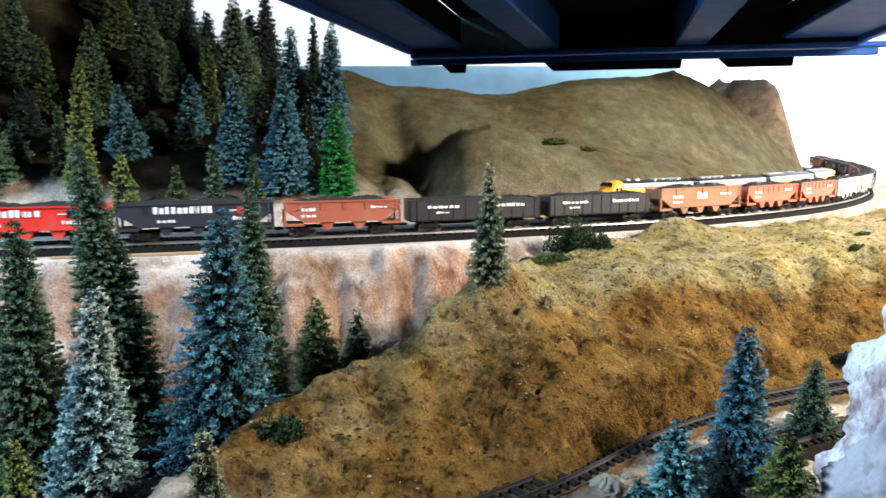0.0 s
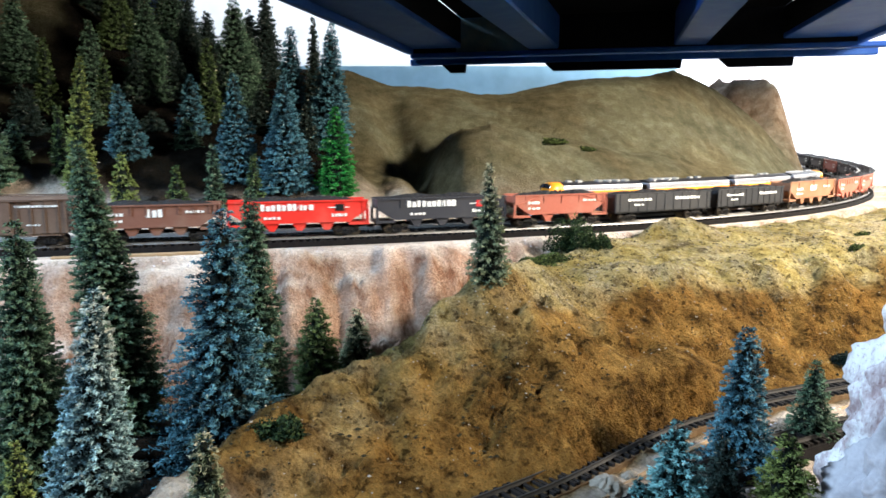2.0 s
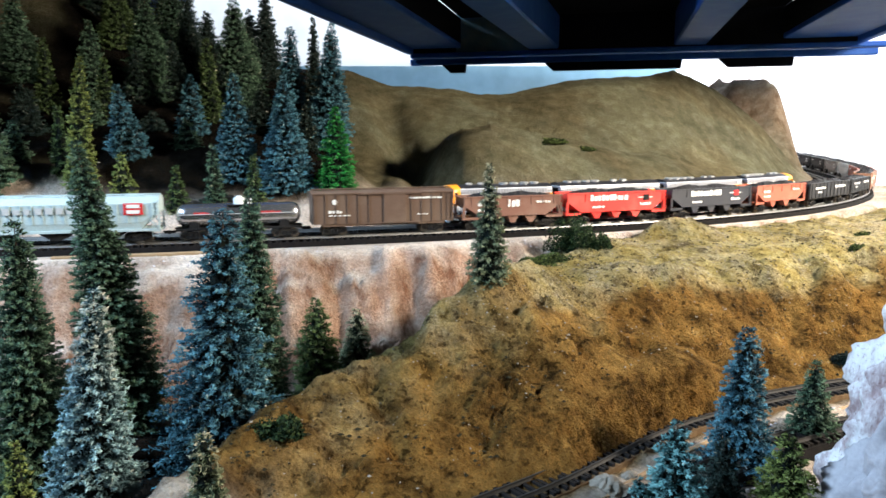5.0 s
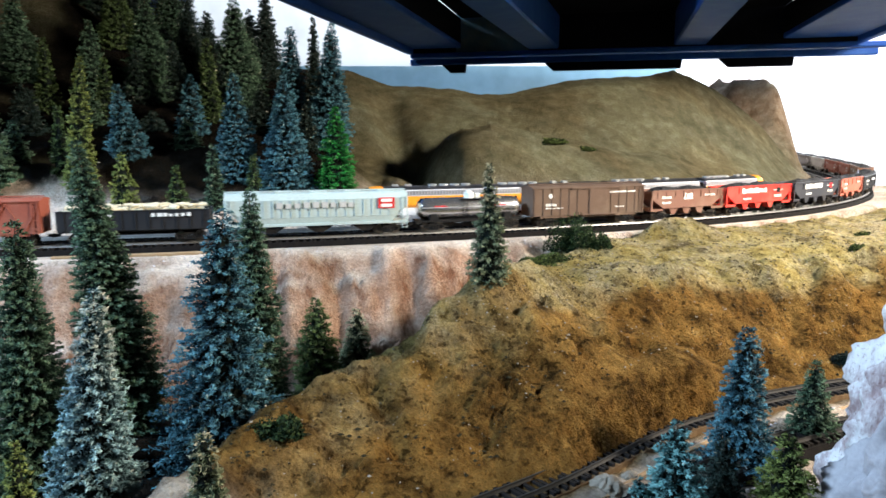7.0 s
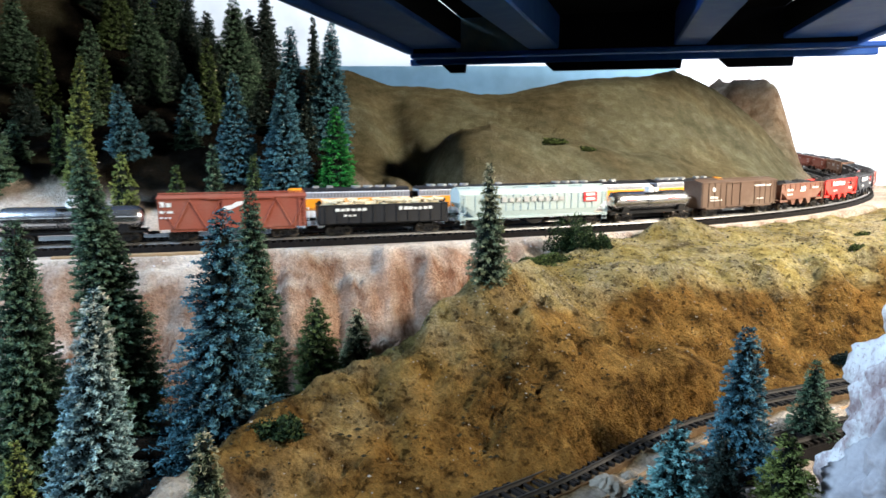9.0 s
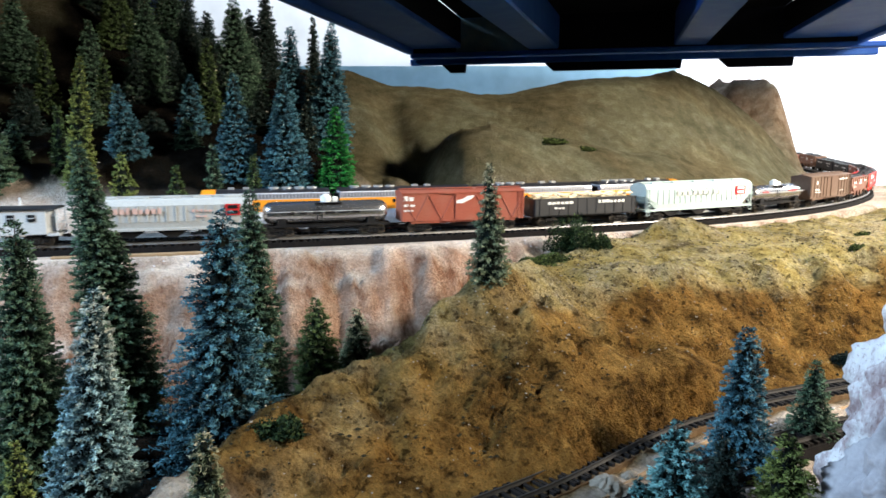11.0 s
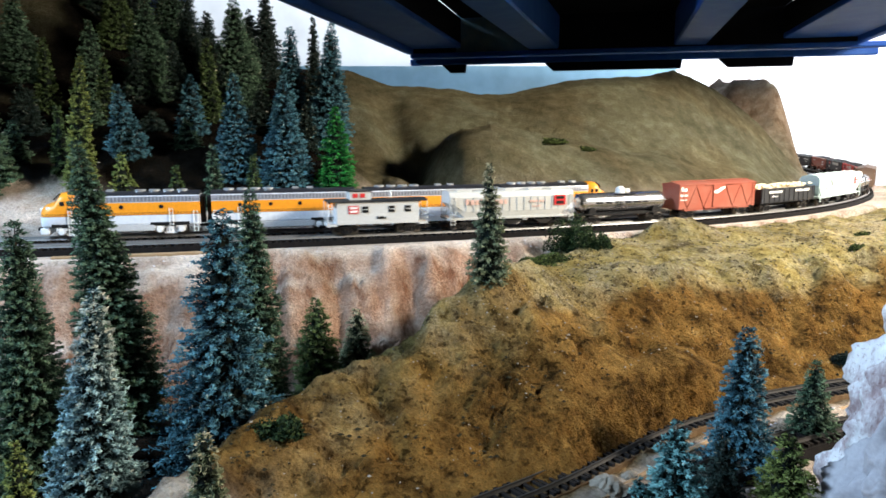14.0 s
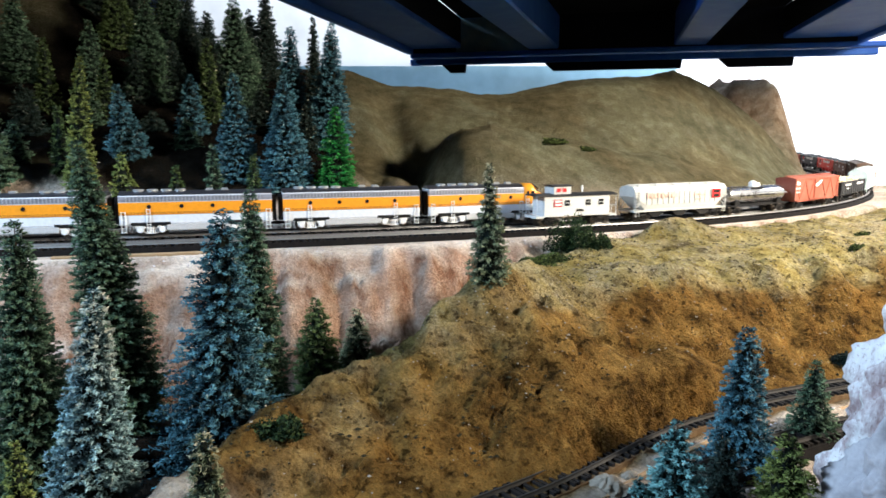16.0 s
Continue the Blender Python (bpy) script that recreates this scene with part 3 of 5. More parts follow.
def track(line, label, bed, near, rail):
    """Rails on ties on a roadbed; line is the middle of the rail tops. near: the stretch where ties are separate pieces."""
    thing = new("railway_track")
    tagged(thing, label, "track", kind="structure")
    ob = raw("roadbed", *sweep(line[::4], [(-0.0195, -0.020), (0.0195, -0.020), (0.0165, -0.0052), (-0.0165, -0.0052)]), bed, thing)
    for side in (-1, 1):
        c = side * 0.00825
        raw("rail", *sweep(line[::3], [(c - .0011, -.0030), (c + .0011, -.0030), (c + .0005, -.0012), (c + .0006, 0), (c - .0006, 0), (c - .0005, -.0012)]), rail, thing)
    t = tangents(line)
    tie = None
    s = 0.0
    rest_v, rest_f = [], []
    bm = boxed(-0.0013, 0.0013, -0.0150, 0.0150, -0.0056, -0.0028)
    me = bpy.data.meshes.new("tie")
    bm.to_mesh(me)
    bm.free()
    me.materials.append(TIE)
    corners = [v.co.copy() for v in me.vertices]
    quads = [tuple(p.vertices) for p in me.polygons]
    count = 0
    while s < len(line) * STEP - 0.01:
        k = int(s / STEP)
        m = Matrix.Translation(line[k]) @ Matrix.Rotation(math.atan2(t[k, 1], t[k, 0]), 4, "Z")
        if near[0] < line[k, 0] < near[1] and line[k, 1] < 1.7 and count < 300:
            ob = new("tie", me)
            ob.parent = thing
            ob.matrix_local = m
            count += 1
        else:
            b = len(rest_v)
            rest_v += [m @ c for c in corners]
            rest_f += [tuple(b + i for i in q) for q in quads]
        s += 0.0066
    ob = raw("tie_run", rest_v, rest_f, TIE, thing)
    ob["kind"] = "stuff"


# ---- conifers ----
def conifer(x, y, z, h, r, kind, seed, label="", coarse=1.0, droop=0.35, power=0.64, lean=(0.0, 0.0), shaggy=0.0, sparse=1.0):
    """A flocked model conifer: trunk, an added black core for inner shade, and many thin boughs, each a spray of small
    needle tufts.
    coarse: size of the tufts; lean: how far the top stands off sideways; shaggy: how far single boughs stick out low
    down."""
    rng = np.random.default_rng(seed)
    thing = new("conifer")
    thing.matrix_world = pose(x, y, z, 0, 0, 0)
    tagged(thing, label, "tree", "model conifers")
    off = lambda q: np.stack([lean[0] * q ** 1.2, lean[1] * q ** 1.2], -1)
    bm = bmesh.new()
    mid, top = off(np.array(0.5)), off(np.array(0.97))
    rod(bm, (0, 0, -0.008), (mid[0], mid[1], h * 0.5), 0.022 * h + 0.0008, 0.014 * h, 7)
    rod(bm, (mid[0], mid[1], h * 0.5), (top[0], top[1], h * 0.97), 0.014 * h, 0.0003, 6)
    part("trunk", bm, BARK, thing)
    ph = rng.uniform(0, 6.28, 5)

    def girth(q, a):
        body = (0.08 + 0.92 * (1 - q) ** power) * np.minimum(1, 0.76 + 2.4 * q)
        return body * (1 + 0.10 * np.sin(2 * a + q * 7 + ph[0]) + 0.07 * np.sin(q * 31 + ph[1]) + 0.06 * np.sin(3 * a - q * 17 + ph[2]))
    # black core, added so that the gaps between boughs look shaded
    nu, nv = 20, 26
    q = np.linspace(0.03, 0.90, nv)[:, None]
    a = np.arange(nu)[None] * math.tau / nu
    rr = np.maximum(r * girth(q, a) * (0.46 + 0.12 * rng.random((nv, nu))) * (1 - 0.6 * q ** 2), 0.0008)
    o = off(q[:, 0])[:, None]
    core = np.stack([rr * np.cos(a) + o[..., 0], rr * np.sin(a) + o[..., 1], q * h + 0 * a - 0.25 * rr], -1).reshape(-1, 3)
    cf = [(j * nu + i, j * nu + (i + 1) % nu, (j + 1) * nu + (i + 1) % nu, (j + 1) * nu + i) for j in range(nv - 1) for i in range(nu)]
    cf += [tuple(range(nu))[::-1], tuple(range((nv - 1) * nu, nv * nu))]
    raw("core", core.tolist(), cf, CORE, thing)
    # boughs
    az, us, ln = [], [], []
    gap, ring_gap = 0.0043 * coarse * sparse, 0.0050 * coarse * sparse
    u = 0.015
    while u < 0.99:
        n = max(7, int(math.tau * r * (0.08 + 0.92 * (1 - u) ** power) / ring_gap))
        a = rng.uniform(0, 6.28) + (np.arange(n) + rng.uniform(-0.45, 0.45, n)) * math.tau / n
        uu = np.clip(u + rng.uniform(-0.7, 0.7, n) * gap / h, 0.0, 0.99)
        long = rng.uniform(0.80, 1.10, n) + shaggy * (1 - uu) * np.maximum(rng.normal(0, 0.30, n), -0.2)
        az.append(a)
        us.append(uu)
        ln.append(np.maximum(r * girth(uu, a) * long, 0.0022))
        u += gap / h
    az, us, ln = map(np.concatenate, (az, us, ln))
    count = np.clip((ln * sparse / (0.00052 * coarse)).astype(int), 9, 70)
    b = np.repeat(np.arange(len(az)), count)
    m = len(b)
    w = rng.uniform(0.30, 1.0, m)
    L = ln[b]
    a = az[b] + rng.normal(0, 0.05, len(az))[b] * (2 * w - 1)
    thick = 0.0015 * coarse * (1.15 - 0.55 * w)
    out = L * w
    side, rise = rng.normal(0, 1, m) * thick, rng.normal(0, 1, m) * thick * 0.7
    d = droop * (0.6 + 0.8 * rng.random(len(az)))[b]
    ca, sa = np.cos(a), np.sin(a)
    o = off(us[b])
    zc = us[b] * h - d * out + 0.45 * d * out * w * w + rise
    base = np.stack([ca * out - sa * side + o[:, 0], sa * out + ca * side + o[:, 1], zc], 1)
    e = rng.normal(0, 0.8, m)
    tip = np.stack([np.cos(a + e), np.sin(a + e), rng.normal(0.05, 0.5, m)], 1)
    tip /= np.linalg.norm(tip, axis=1)[:, None]
    size = (coarse * rng.uniform(0.0010, 0.0026, m))[:, None]
    cross = np.stack([-np.sin(a + e), np.cos(a + e), rng.uniform(-0.7, 0.7, m)], 1)
    wd = size * rng.uniform(0.22, 0.40, (m, 1))
    p0 = base + tip * size
    p1 = base - tip * size * 0.5 + cross * wd
    p2 = base - tip * size * 0.5 - cross * wd
    p3 = base + np.array([0, 0, 1.0]) * wd
    v = np.stack([p0, p1, p2, p3], 1).reshape(-1, 3)
    k = np.arange(m)[:, None] * 4
    f = np.concatenate([k + [0, 1, 3], k + [1, 2, 3], k + [2, 0, 3]], 1).reshape(-1, 3)
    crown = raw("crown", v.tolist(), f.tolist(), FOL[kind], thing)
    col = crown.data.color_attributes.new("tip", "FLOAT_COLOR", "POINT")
    # paler outwards: inner shade and tip light painted by distance from the trunk
    bough_tone = (0.75 + 0.5 * rng.random(len(az)))[b]
    t = np.repeat(np.clip(((w - 0.3) / 0.7) ** 1.3 * bough_tone, 0, 1), 4)
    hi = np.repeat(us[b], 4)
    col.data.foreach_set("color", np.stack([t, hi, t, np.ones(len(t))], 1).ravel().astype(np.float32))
    return thing


# ---- placing: plan x, plan y, height, radius, needles ----
TREES = [
    (-0.743, 1.25, 0.144, 0.050, "spruce"),
    (-0.657, 1.18, 0.116, 0.024, "green"),
    (-0.494, 0.95, 0.175, 0.025, "olive"),
    (-0.600, 1.22, 0.139, 0.035, "spruce"),
    (-0.534, 0.98, 0.095, 0.018, "green"),
    (-0.546, 1.15, 0.108, 0.022, "green"),
    (-0.632, 1.4, 0.153, 0.042, "green"),
    (-0.527, 1.28, 0.181, 0.051, "spruce"),
    (-0.455, 1.02, 0.103, 0.033, "blue"),
    (-0.418, 0.91, 0.081, 0.023, "olive"),
    (-0.356, 0.93, 0.061, 0.020, "green"),
    (-0.405, 1.14, 0.092, 0.030, "blue"),
    (-0.501, 1.42, 0.183, 0.043, "shaded"),
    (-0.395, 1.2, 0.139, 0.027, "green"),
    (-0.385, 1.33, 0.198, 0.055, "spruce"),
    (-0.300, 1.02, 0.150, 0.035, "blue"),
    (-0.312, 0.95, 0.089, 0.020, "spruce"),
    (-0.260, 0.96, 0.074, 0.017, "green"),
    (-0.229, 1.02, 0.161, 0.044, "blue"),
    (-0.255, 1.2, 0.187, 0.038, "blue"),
    (-0.369, 1.5, 0.179, 0.040, "shaded"),
    (-0.238, 1.32, 0.191, 0.025, "shaded"),
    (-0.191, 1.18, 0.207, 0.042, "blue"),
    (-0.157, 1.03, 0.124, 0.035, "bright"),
    (-0.748, 1.45, 0.070, 0.033, "shaded"),
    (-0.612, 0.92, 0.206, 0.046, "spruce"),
    (-0.583, 1.5, 0.136, 0.042, "shaded"),
    (-0.709, 1.5, 0.091, 0.037, "shaded"),
    (-0.494, 1.3, 0.108, 0.037, "shaded"),
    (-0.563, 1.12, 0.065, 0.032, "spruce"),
    (-0.460, 1.12, 0.026, 0.030, "shaded"),
    (-0.308, 1.2, 0.075, 0.034, "shaded"),
    (-0.649, 1.1, 0.076, 0.035, "shaded"),
    (-0.535, 1.25, 0.091, 0.035, "shaded"),
    (-0.223, 1.15, 0.074, 0.028, "shaded"),
    (-0.413, 1.3, 0.100, 0.037, "shaded"),
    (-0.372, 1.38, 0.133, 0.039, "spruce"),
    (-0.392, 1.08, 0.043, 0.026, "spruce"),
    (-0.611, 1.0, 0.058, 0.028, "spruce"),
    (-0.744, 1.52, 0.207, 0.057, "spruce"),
    (-0.645, 1.5, 0.204, 0.057, "shaded"),
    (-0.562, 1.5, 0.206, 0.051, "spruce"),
    (-0.491, 1.5, 0.136, 0.042, "shaded"),
    (-0.403, 1.5, 0.135, 0.040, "shaded"),
    (-0.311, 0.5, 0.208, 0.036, "spruce"),
    (-0.292, 0.62, 0.268, 0.040, "spruce"),
    (-0.238, 0.44, 0.160, 0.031, "pale"),
    (-0.177, 0.52, 0.203, 0.047, "blue"),
    (-0.170, 0.61, 0.227, 0.034, "spruce"),
    (-0.128, 0.35, 0.057, 0.0165, "sage"),
    (-0.262, 0.4, 0.073, 0.014, "olive"),
    (-0.126, 0.67, 0.112, 0.031, "green"),
    (-0.091, 0.71, 0.076, 0.026, "sage"),
    (0.041, 0.61, 0.105, 0.0195, "sage"),
    (0.150, 0.42, 0.076, 0.0265, "teal"),
    (0.227, 0.5, 0.117, 0.028, "blue"),
    (0.308, 0.55, 0.071, 0.023, "spruce"),
    (0.194, 0.45, 0.052, 0.019, "shaded"),
    (0.222, 0.42, 0.068, 0.027, "olive"),
    (0.127, 0.42, 0.036, 0.013, "teal"),
]


LEANING = {(-0.177, 0.52): (0.012, 0.0), (-0.238, 0.44): (0.012, 0.0), (-0.292, 0.62): (-0.032, 0.0), (-0.494, 0.95): (0.012, 0.0), (-0.455, 1.02): (-0.014, 0.0), (-0.191, 1.18): (0.008, 0.0)}


# ---- the trains' way ----
def travelled(t):
    """Distance that the freight train has run: it slows a little."""
    return 0.1465 * t - 0.00032 * t * t


def on_line(line, s):
    k = np.arange(len(line)) * STEP
    return Vector([float(np.interp(s, k, line[:, i])) for i in range(3)])


def riding(line, s, length, flip=False):
    """The pose of a car whose middle is at s: it stands on its two bogies."""
    a, b = on_line(line, s - 0.33 * length), on_line(line, s + 0.33 * length)
    d = (a - b) if flip else (b - a)
    m = d.to_track_quat("X", "Z").to_matrix().to_4x4()
    return Matrix.Translation((a + b) / 2) @ m


FREIGHT = []
DIESELS = []


def rolling(distance, x):
    """Poses of a wheelset that turns by the distance run, a frame at a time where it turns fast."""
    rows = []
    for t, d in distance:
        rows.append((t, Matrix.Translation((x, 0, 0.0055)) @ Matrix.Rotation(d / 0.0055, 4, "Y")))
    return rows


def motions():
    fast = [(k / 30, travelled(k / 30)) for k in range(481)]
    slow = [(k / 10, 0.0526 * k / 10) for k in range(161)]
    for wheels, x, turns in WHEELS:
        walk(wheels, rolling(fast if turns == 1 else [(t, d * (1 if turns == 2 else -1)) for t, d in slow], x))
    for car, s0, length in FREIGHT:
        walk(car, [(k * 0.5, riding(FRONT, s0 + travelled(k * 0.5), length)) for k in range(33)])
    for unit, s0, length, flip in DIESELS:
        walk(unit, [(k * 0.5, riding(REAR, s0 - 0.0526 * k * 0.5, length, flip)) for k in range(33)])


# ---- rolling stock: x along the car, z from the rail top ----
BLACKP = paint("black_plastic", (0.010, 0.010, 0.011), 0.62, 0, 0.06)
STEELW = paint("wheel_steel", (0.20, 0.18, 0.16), 0.3, 0.9, 0.3)
COAL = paint("coal_load", (0.022, 0.021, 0.022), 0.6, 0, 0.15, (0.06, 0.06, 0.06), 400.0)
WHITEP = paint("white_lettering", (0.78, 0.78, 0.76), 0.6, 0, 0.15)
REDP = paint("red_emblem", (0.55, 0.03, 0.03), 0.6, 0, 0.1)
SILVER = paint("silver_paint", (0.62, 0.62, 0.63), 0.35, 0.25, 0.2)
BRIGHT = paint("bright_silver", (0.85, 0.86, 0.88), 0.4, 0.1, 0.1)
LOAD = paint("pale_wood_load", (0.72, 0.62, 0.44), 0.8, 0, 0.3)
HW = 0.0165


def prism(poly, y0, y1):
    """A side outline (x, z) given a width from y0 to y1."""
    bm = bmesh.new()
    a = [bm.verts.new((x, y0, z)) for x, z in poly]
    b = [bm.verts.new((x, y1, z)) for x, z in poly]
    n = len(poly)
    bm.faces.new(a)
    bm.faces.new(b[::-1])
    for i in range(n):
        bm.faces.new((a[i], b[i], b[(i + 1) % n], a[(i + 1) % n]))
    bmesh.ops.recalc_face_normals(bm, faces=bm.faces)
    return bm


def tube(bm, y0, y1, x, z, r, seg=14):
    return rod(bm, (x, y0, z), (x, y1, z), r, seg=seg)


WHEELS = []


def wheelset_mesh():
    w = bmesh.new()
    tube(w, -0.0115, 0.0115, 0, 0, 0.0010, 6)
    for s in (-1, 1):
        tube(w, s * 0.0072, s * 0.0095, 0, 0, 0.0055, 18)
        tube(w, s * 0.0066, s * 0.0072, 0, 0, 0.0061, 18)
        tube(w, s * 0.0094, s * 0.0099, 0, 0, 0.0022, 8)
    me = bpy.data.meshes.new("wheelset")
    w.to_mesh(me)
    w.free()
    me.materials.append(STEELW)
    return me


WHEELSET = wheelset_mesh()


def bogie(car, x, mat, wheelbase=0.020, turns=1):
    """A two-axle bogie: arch-bar side frames, springs, bolster; each wheelset is a piece of it. turns: 1 freight, 2 and -1 diesels running forwards and backwards."""
    bm = bmesh.new()
    hb = wheelbase / 2
    for s in (-1, 1):
        y = s * 0.0126
        for run in (((-hb - 0.004, 0.0074), (-hb + 0.003, 0.0080), (-0.0055, 0.0100), (0.0055, 0.0100), (hb - 0.003, 0.0080), (hb + 0.004, 0.0074)),
                    ((-hb - 0.004, 0.0060), (-hb + 0.003, 0.0056), (-0.0055, 0.0028), (0.0055, 0.0028), (hb - 0.003, 0.0056), (hb + 0.004, 0.0060))):
            for p, q in zip(run, run[1:]):
                rod(bm, (x + p[0], y, p[1]), (x + q[0], y, q[1]), 0.0008, seg=6)
        for k in (-1, 1):
            box(bm, x + k * hb - 0.0020, x + k * hb + 0.0020, y - 0.0010, y + 0.0014 * s + 0.0004, 0.0040, 0.0082)
            rod(bm, (x + k * 0.0050, y, 0.0028), (x + k * 0.0050, y, 0.0102), 0.0009, seg=6)
            rod(bm, (x + k * 0.0018, y, 0.0032), (x + k * 0.0018, y, 0.0085), 0.0012, seg=8)
        box(bm, x - 0.0052, x + 0.0052, y - 0.0008, y + 0.0008, 0.0082, 0.0100)
    box(bm, x - 0.003, x + 0.003, -0.012, 0.012, 0.0075, 0.0108)
    ob = part("bogie", bm, mat, car)
    for k in (-1, 1):
        w = new("wheelset", WHEELSET)
        w.parent = ob
        w["label"] = "steel wheelset"
        w.location = (x + k * hb, 0, 0.0055)
        WHEELS.append((w, x + k * hb, turns))
    return ob


def coupler(car, x, s):
    bm = boxed(min(x, x + s * 0.006), max(x, x + s * 0.006), -0.0016, 0.0016, 0.0085, 0.0115)
    box(bm, min(x + s * 0.0055, x + s * 0.0085), max(x + s * 0.0055, x + s * 0.0085), -0.0028, 0.0016, 0.008, 0.012)
    part("coupler", bm, BLACKP, car)


def ladder(car, x, z0, z1, mat, y=HW, w=0.006):
    for s in (-1, 1):
        bm = bmesh.new()
        yy = s * (y + 0.0011)
        for k in (-1, 1):
            rod(bm, (x + k * w / 2, yy, z0), (x + k * w / 2, yy, z1), 0.0004, seg=5)
        n = int((z1 - z0) / 0.0045)
        for i in range(n + 1):
            zz = z0 + 0.001 + i * (z1 - z0 - 0.002) / max(1, n)
            rod(bm, (x - w / 2, yy, zz), (x + w / 2, yy, zz), 0.00035, seg=5)
        part("ladder", bm, mat, car)


def lettering(car, x0, x1, z0, z1, n, mat, y=HW + 0.0004, seed=1, name="lettering"):
    """n upright bars of uneven width in place of writing, on both sides."""
    rng = random.Random(seed)
    bm = bmesh.new()
    p = (x1 - x0) / n
    for s in (-1, 1):
        for k in range(n):
            a = x0 + k * p
            b = a + p * rng.uniform(0.55, 0.86)
            zt = z1 - (z1 - z0) * (0.0 if k == 0 else rng.uniform(0.0, 0.28))
            box(bm, a, b, min(s * y, s * (y + 0.0004)), max(s * y, s * (y + 0.0004)), z0, zt)
    part(name, bm, mat, car)["kind"] = "stuff"


def under(car, L, mat=None, base=0.66):
    for s in (-1, 1):
        bogie(car, s * L * base / 2, mat or BLACKP)
        coupler(car, s * (L / 2 - 0.004), s)


def ribs(car, xs, z0, z1, mat, w=0.0012, y=HW):
    bm = boxed(-w / 2, w / 2, -0.0006, 0.0006, z0, z1)
    me = bpy.data.meshes.new("rib")
    bm.to_mesh(me)
    bm.free()
    me.materials.append(mat)
    for x in xs:
        for s in (-1, 1):
            ob = new("rib", me)
            ob.parent = car
            ob.location = (x, s * (y + 0.0004), 0)


def coal(car, L, z, hgt, mat, seed):
    """A heaped, grainy load."""
    rng = random.Random(seed)
    nx, ny = 46, 12
    v = []
    ph = rng.uniform(0, 6)
    for j in range(ny + 1):
        for i in range(nx + 1):
            u, w = i / nx, j / ny
            env = min(1, min(u, 1 - u) * 7) * min(1, min(w, 1 - w) * 2.6 + 0.25)
            bump_ = 0.8 + 0.14 * math.sin(u * 17 + ph) + rng.uniform(-0.16, 0.16)
            edge = 0 < i < nx and 0 < j < ny
            v.append(((u - 0.5) * L, (w - 0.5) * 0.031, z + (hgt * env * bump_ if edge else -0.003)))
    f = [(j * (nx + 1) + i, j * (nx + 1) + i + 1, (j + 1) * (nx + 1) + i + 1, (j + 1) * (nx + 1) + i) for j in range(ny) for i in range(nx)]
    raw("coal_load", v, f, mat, car)


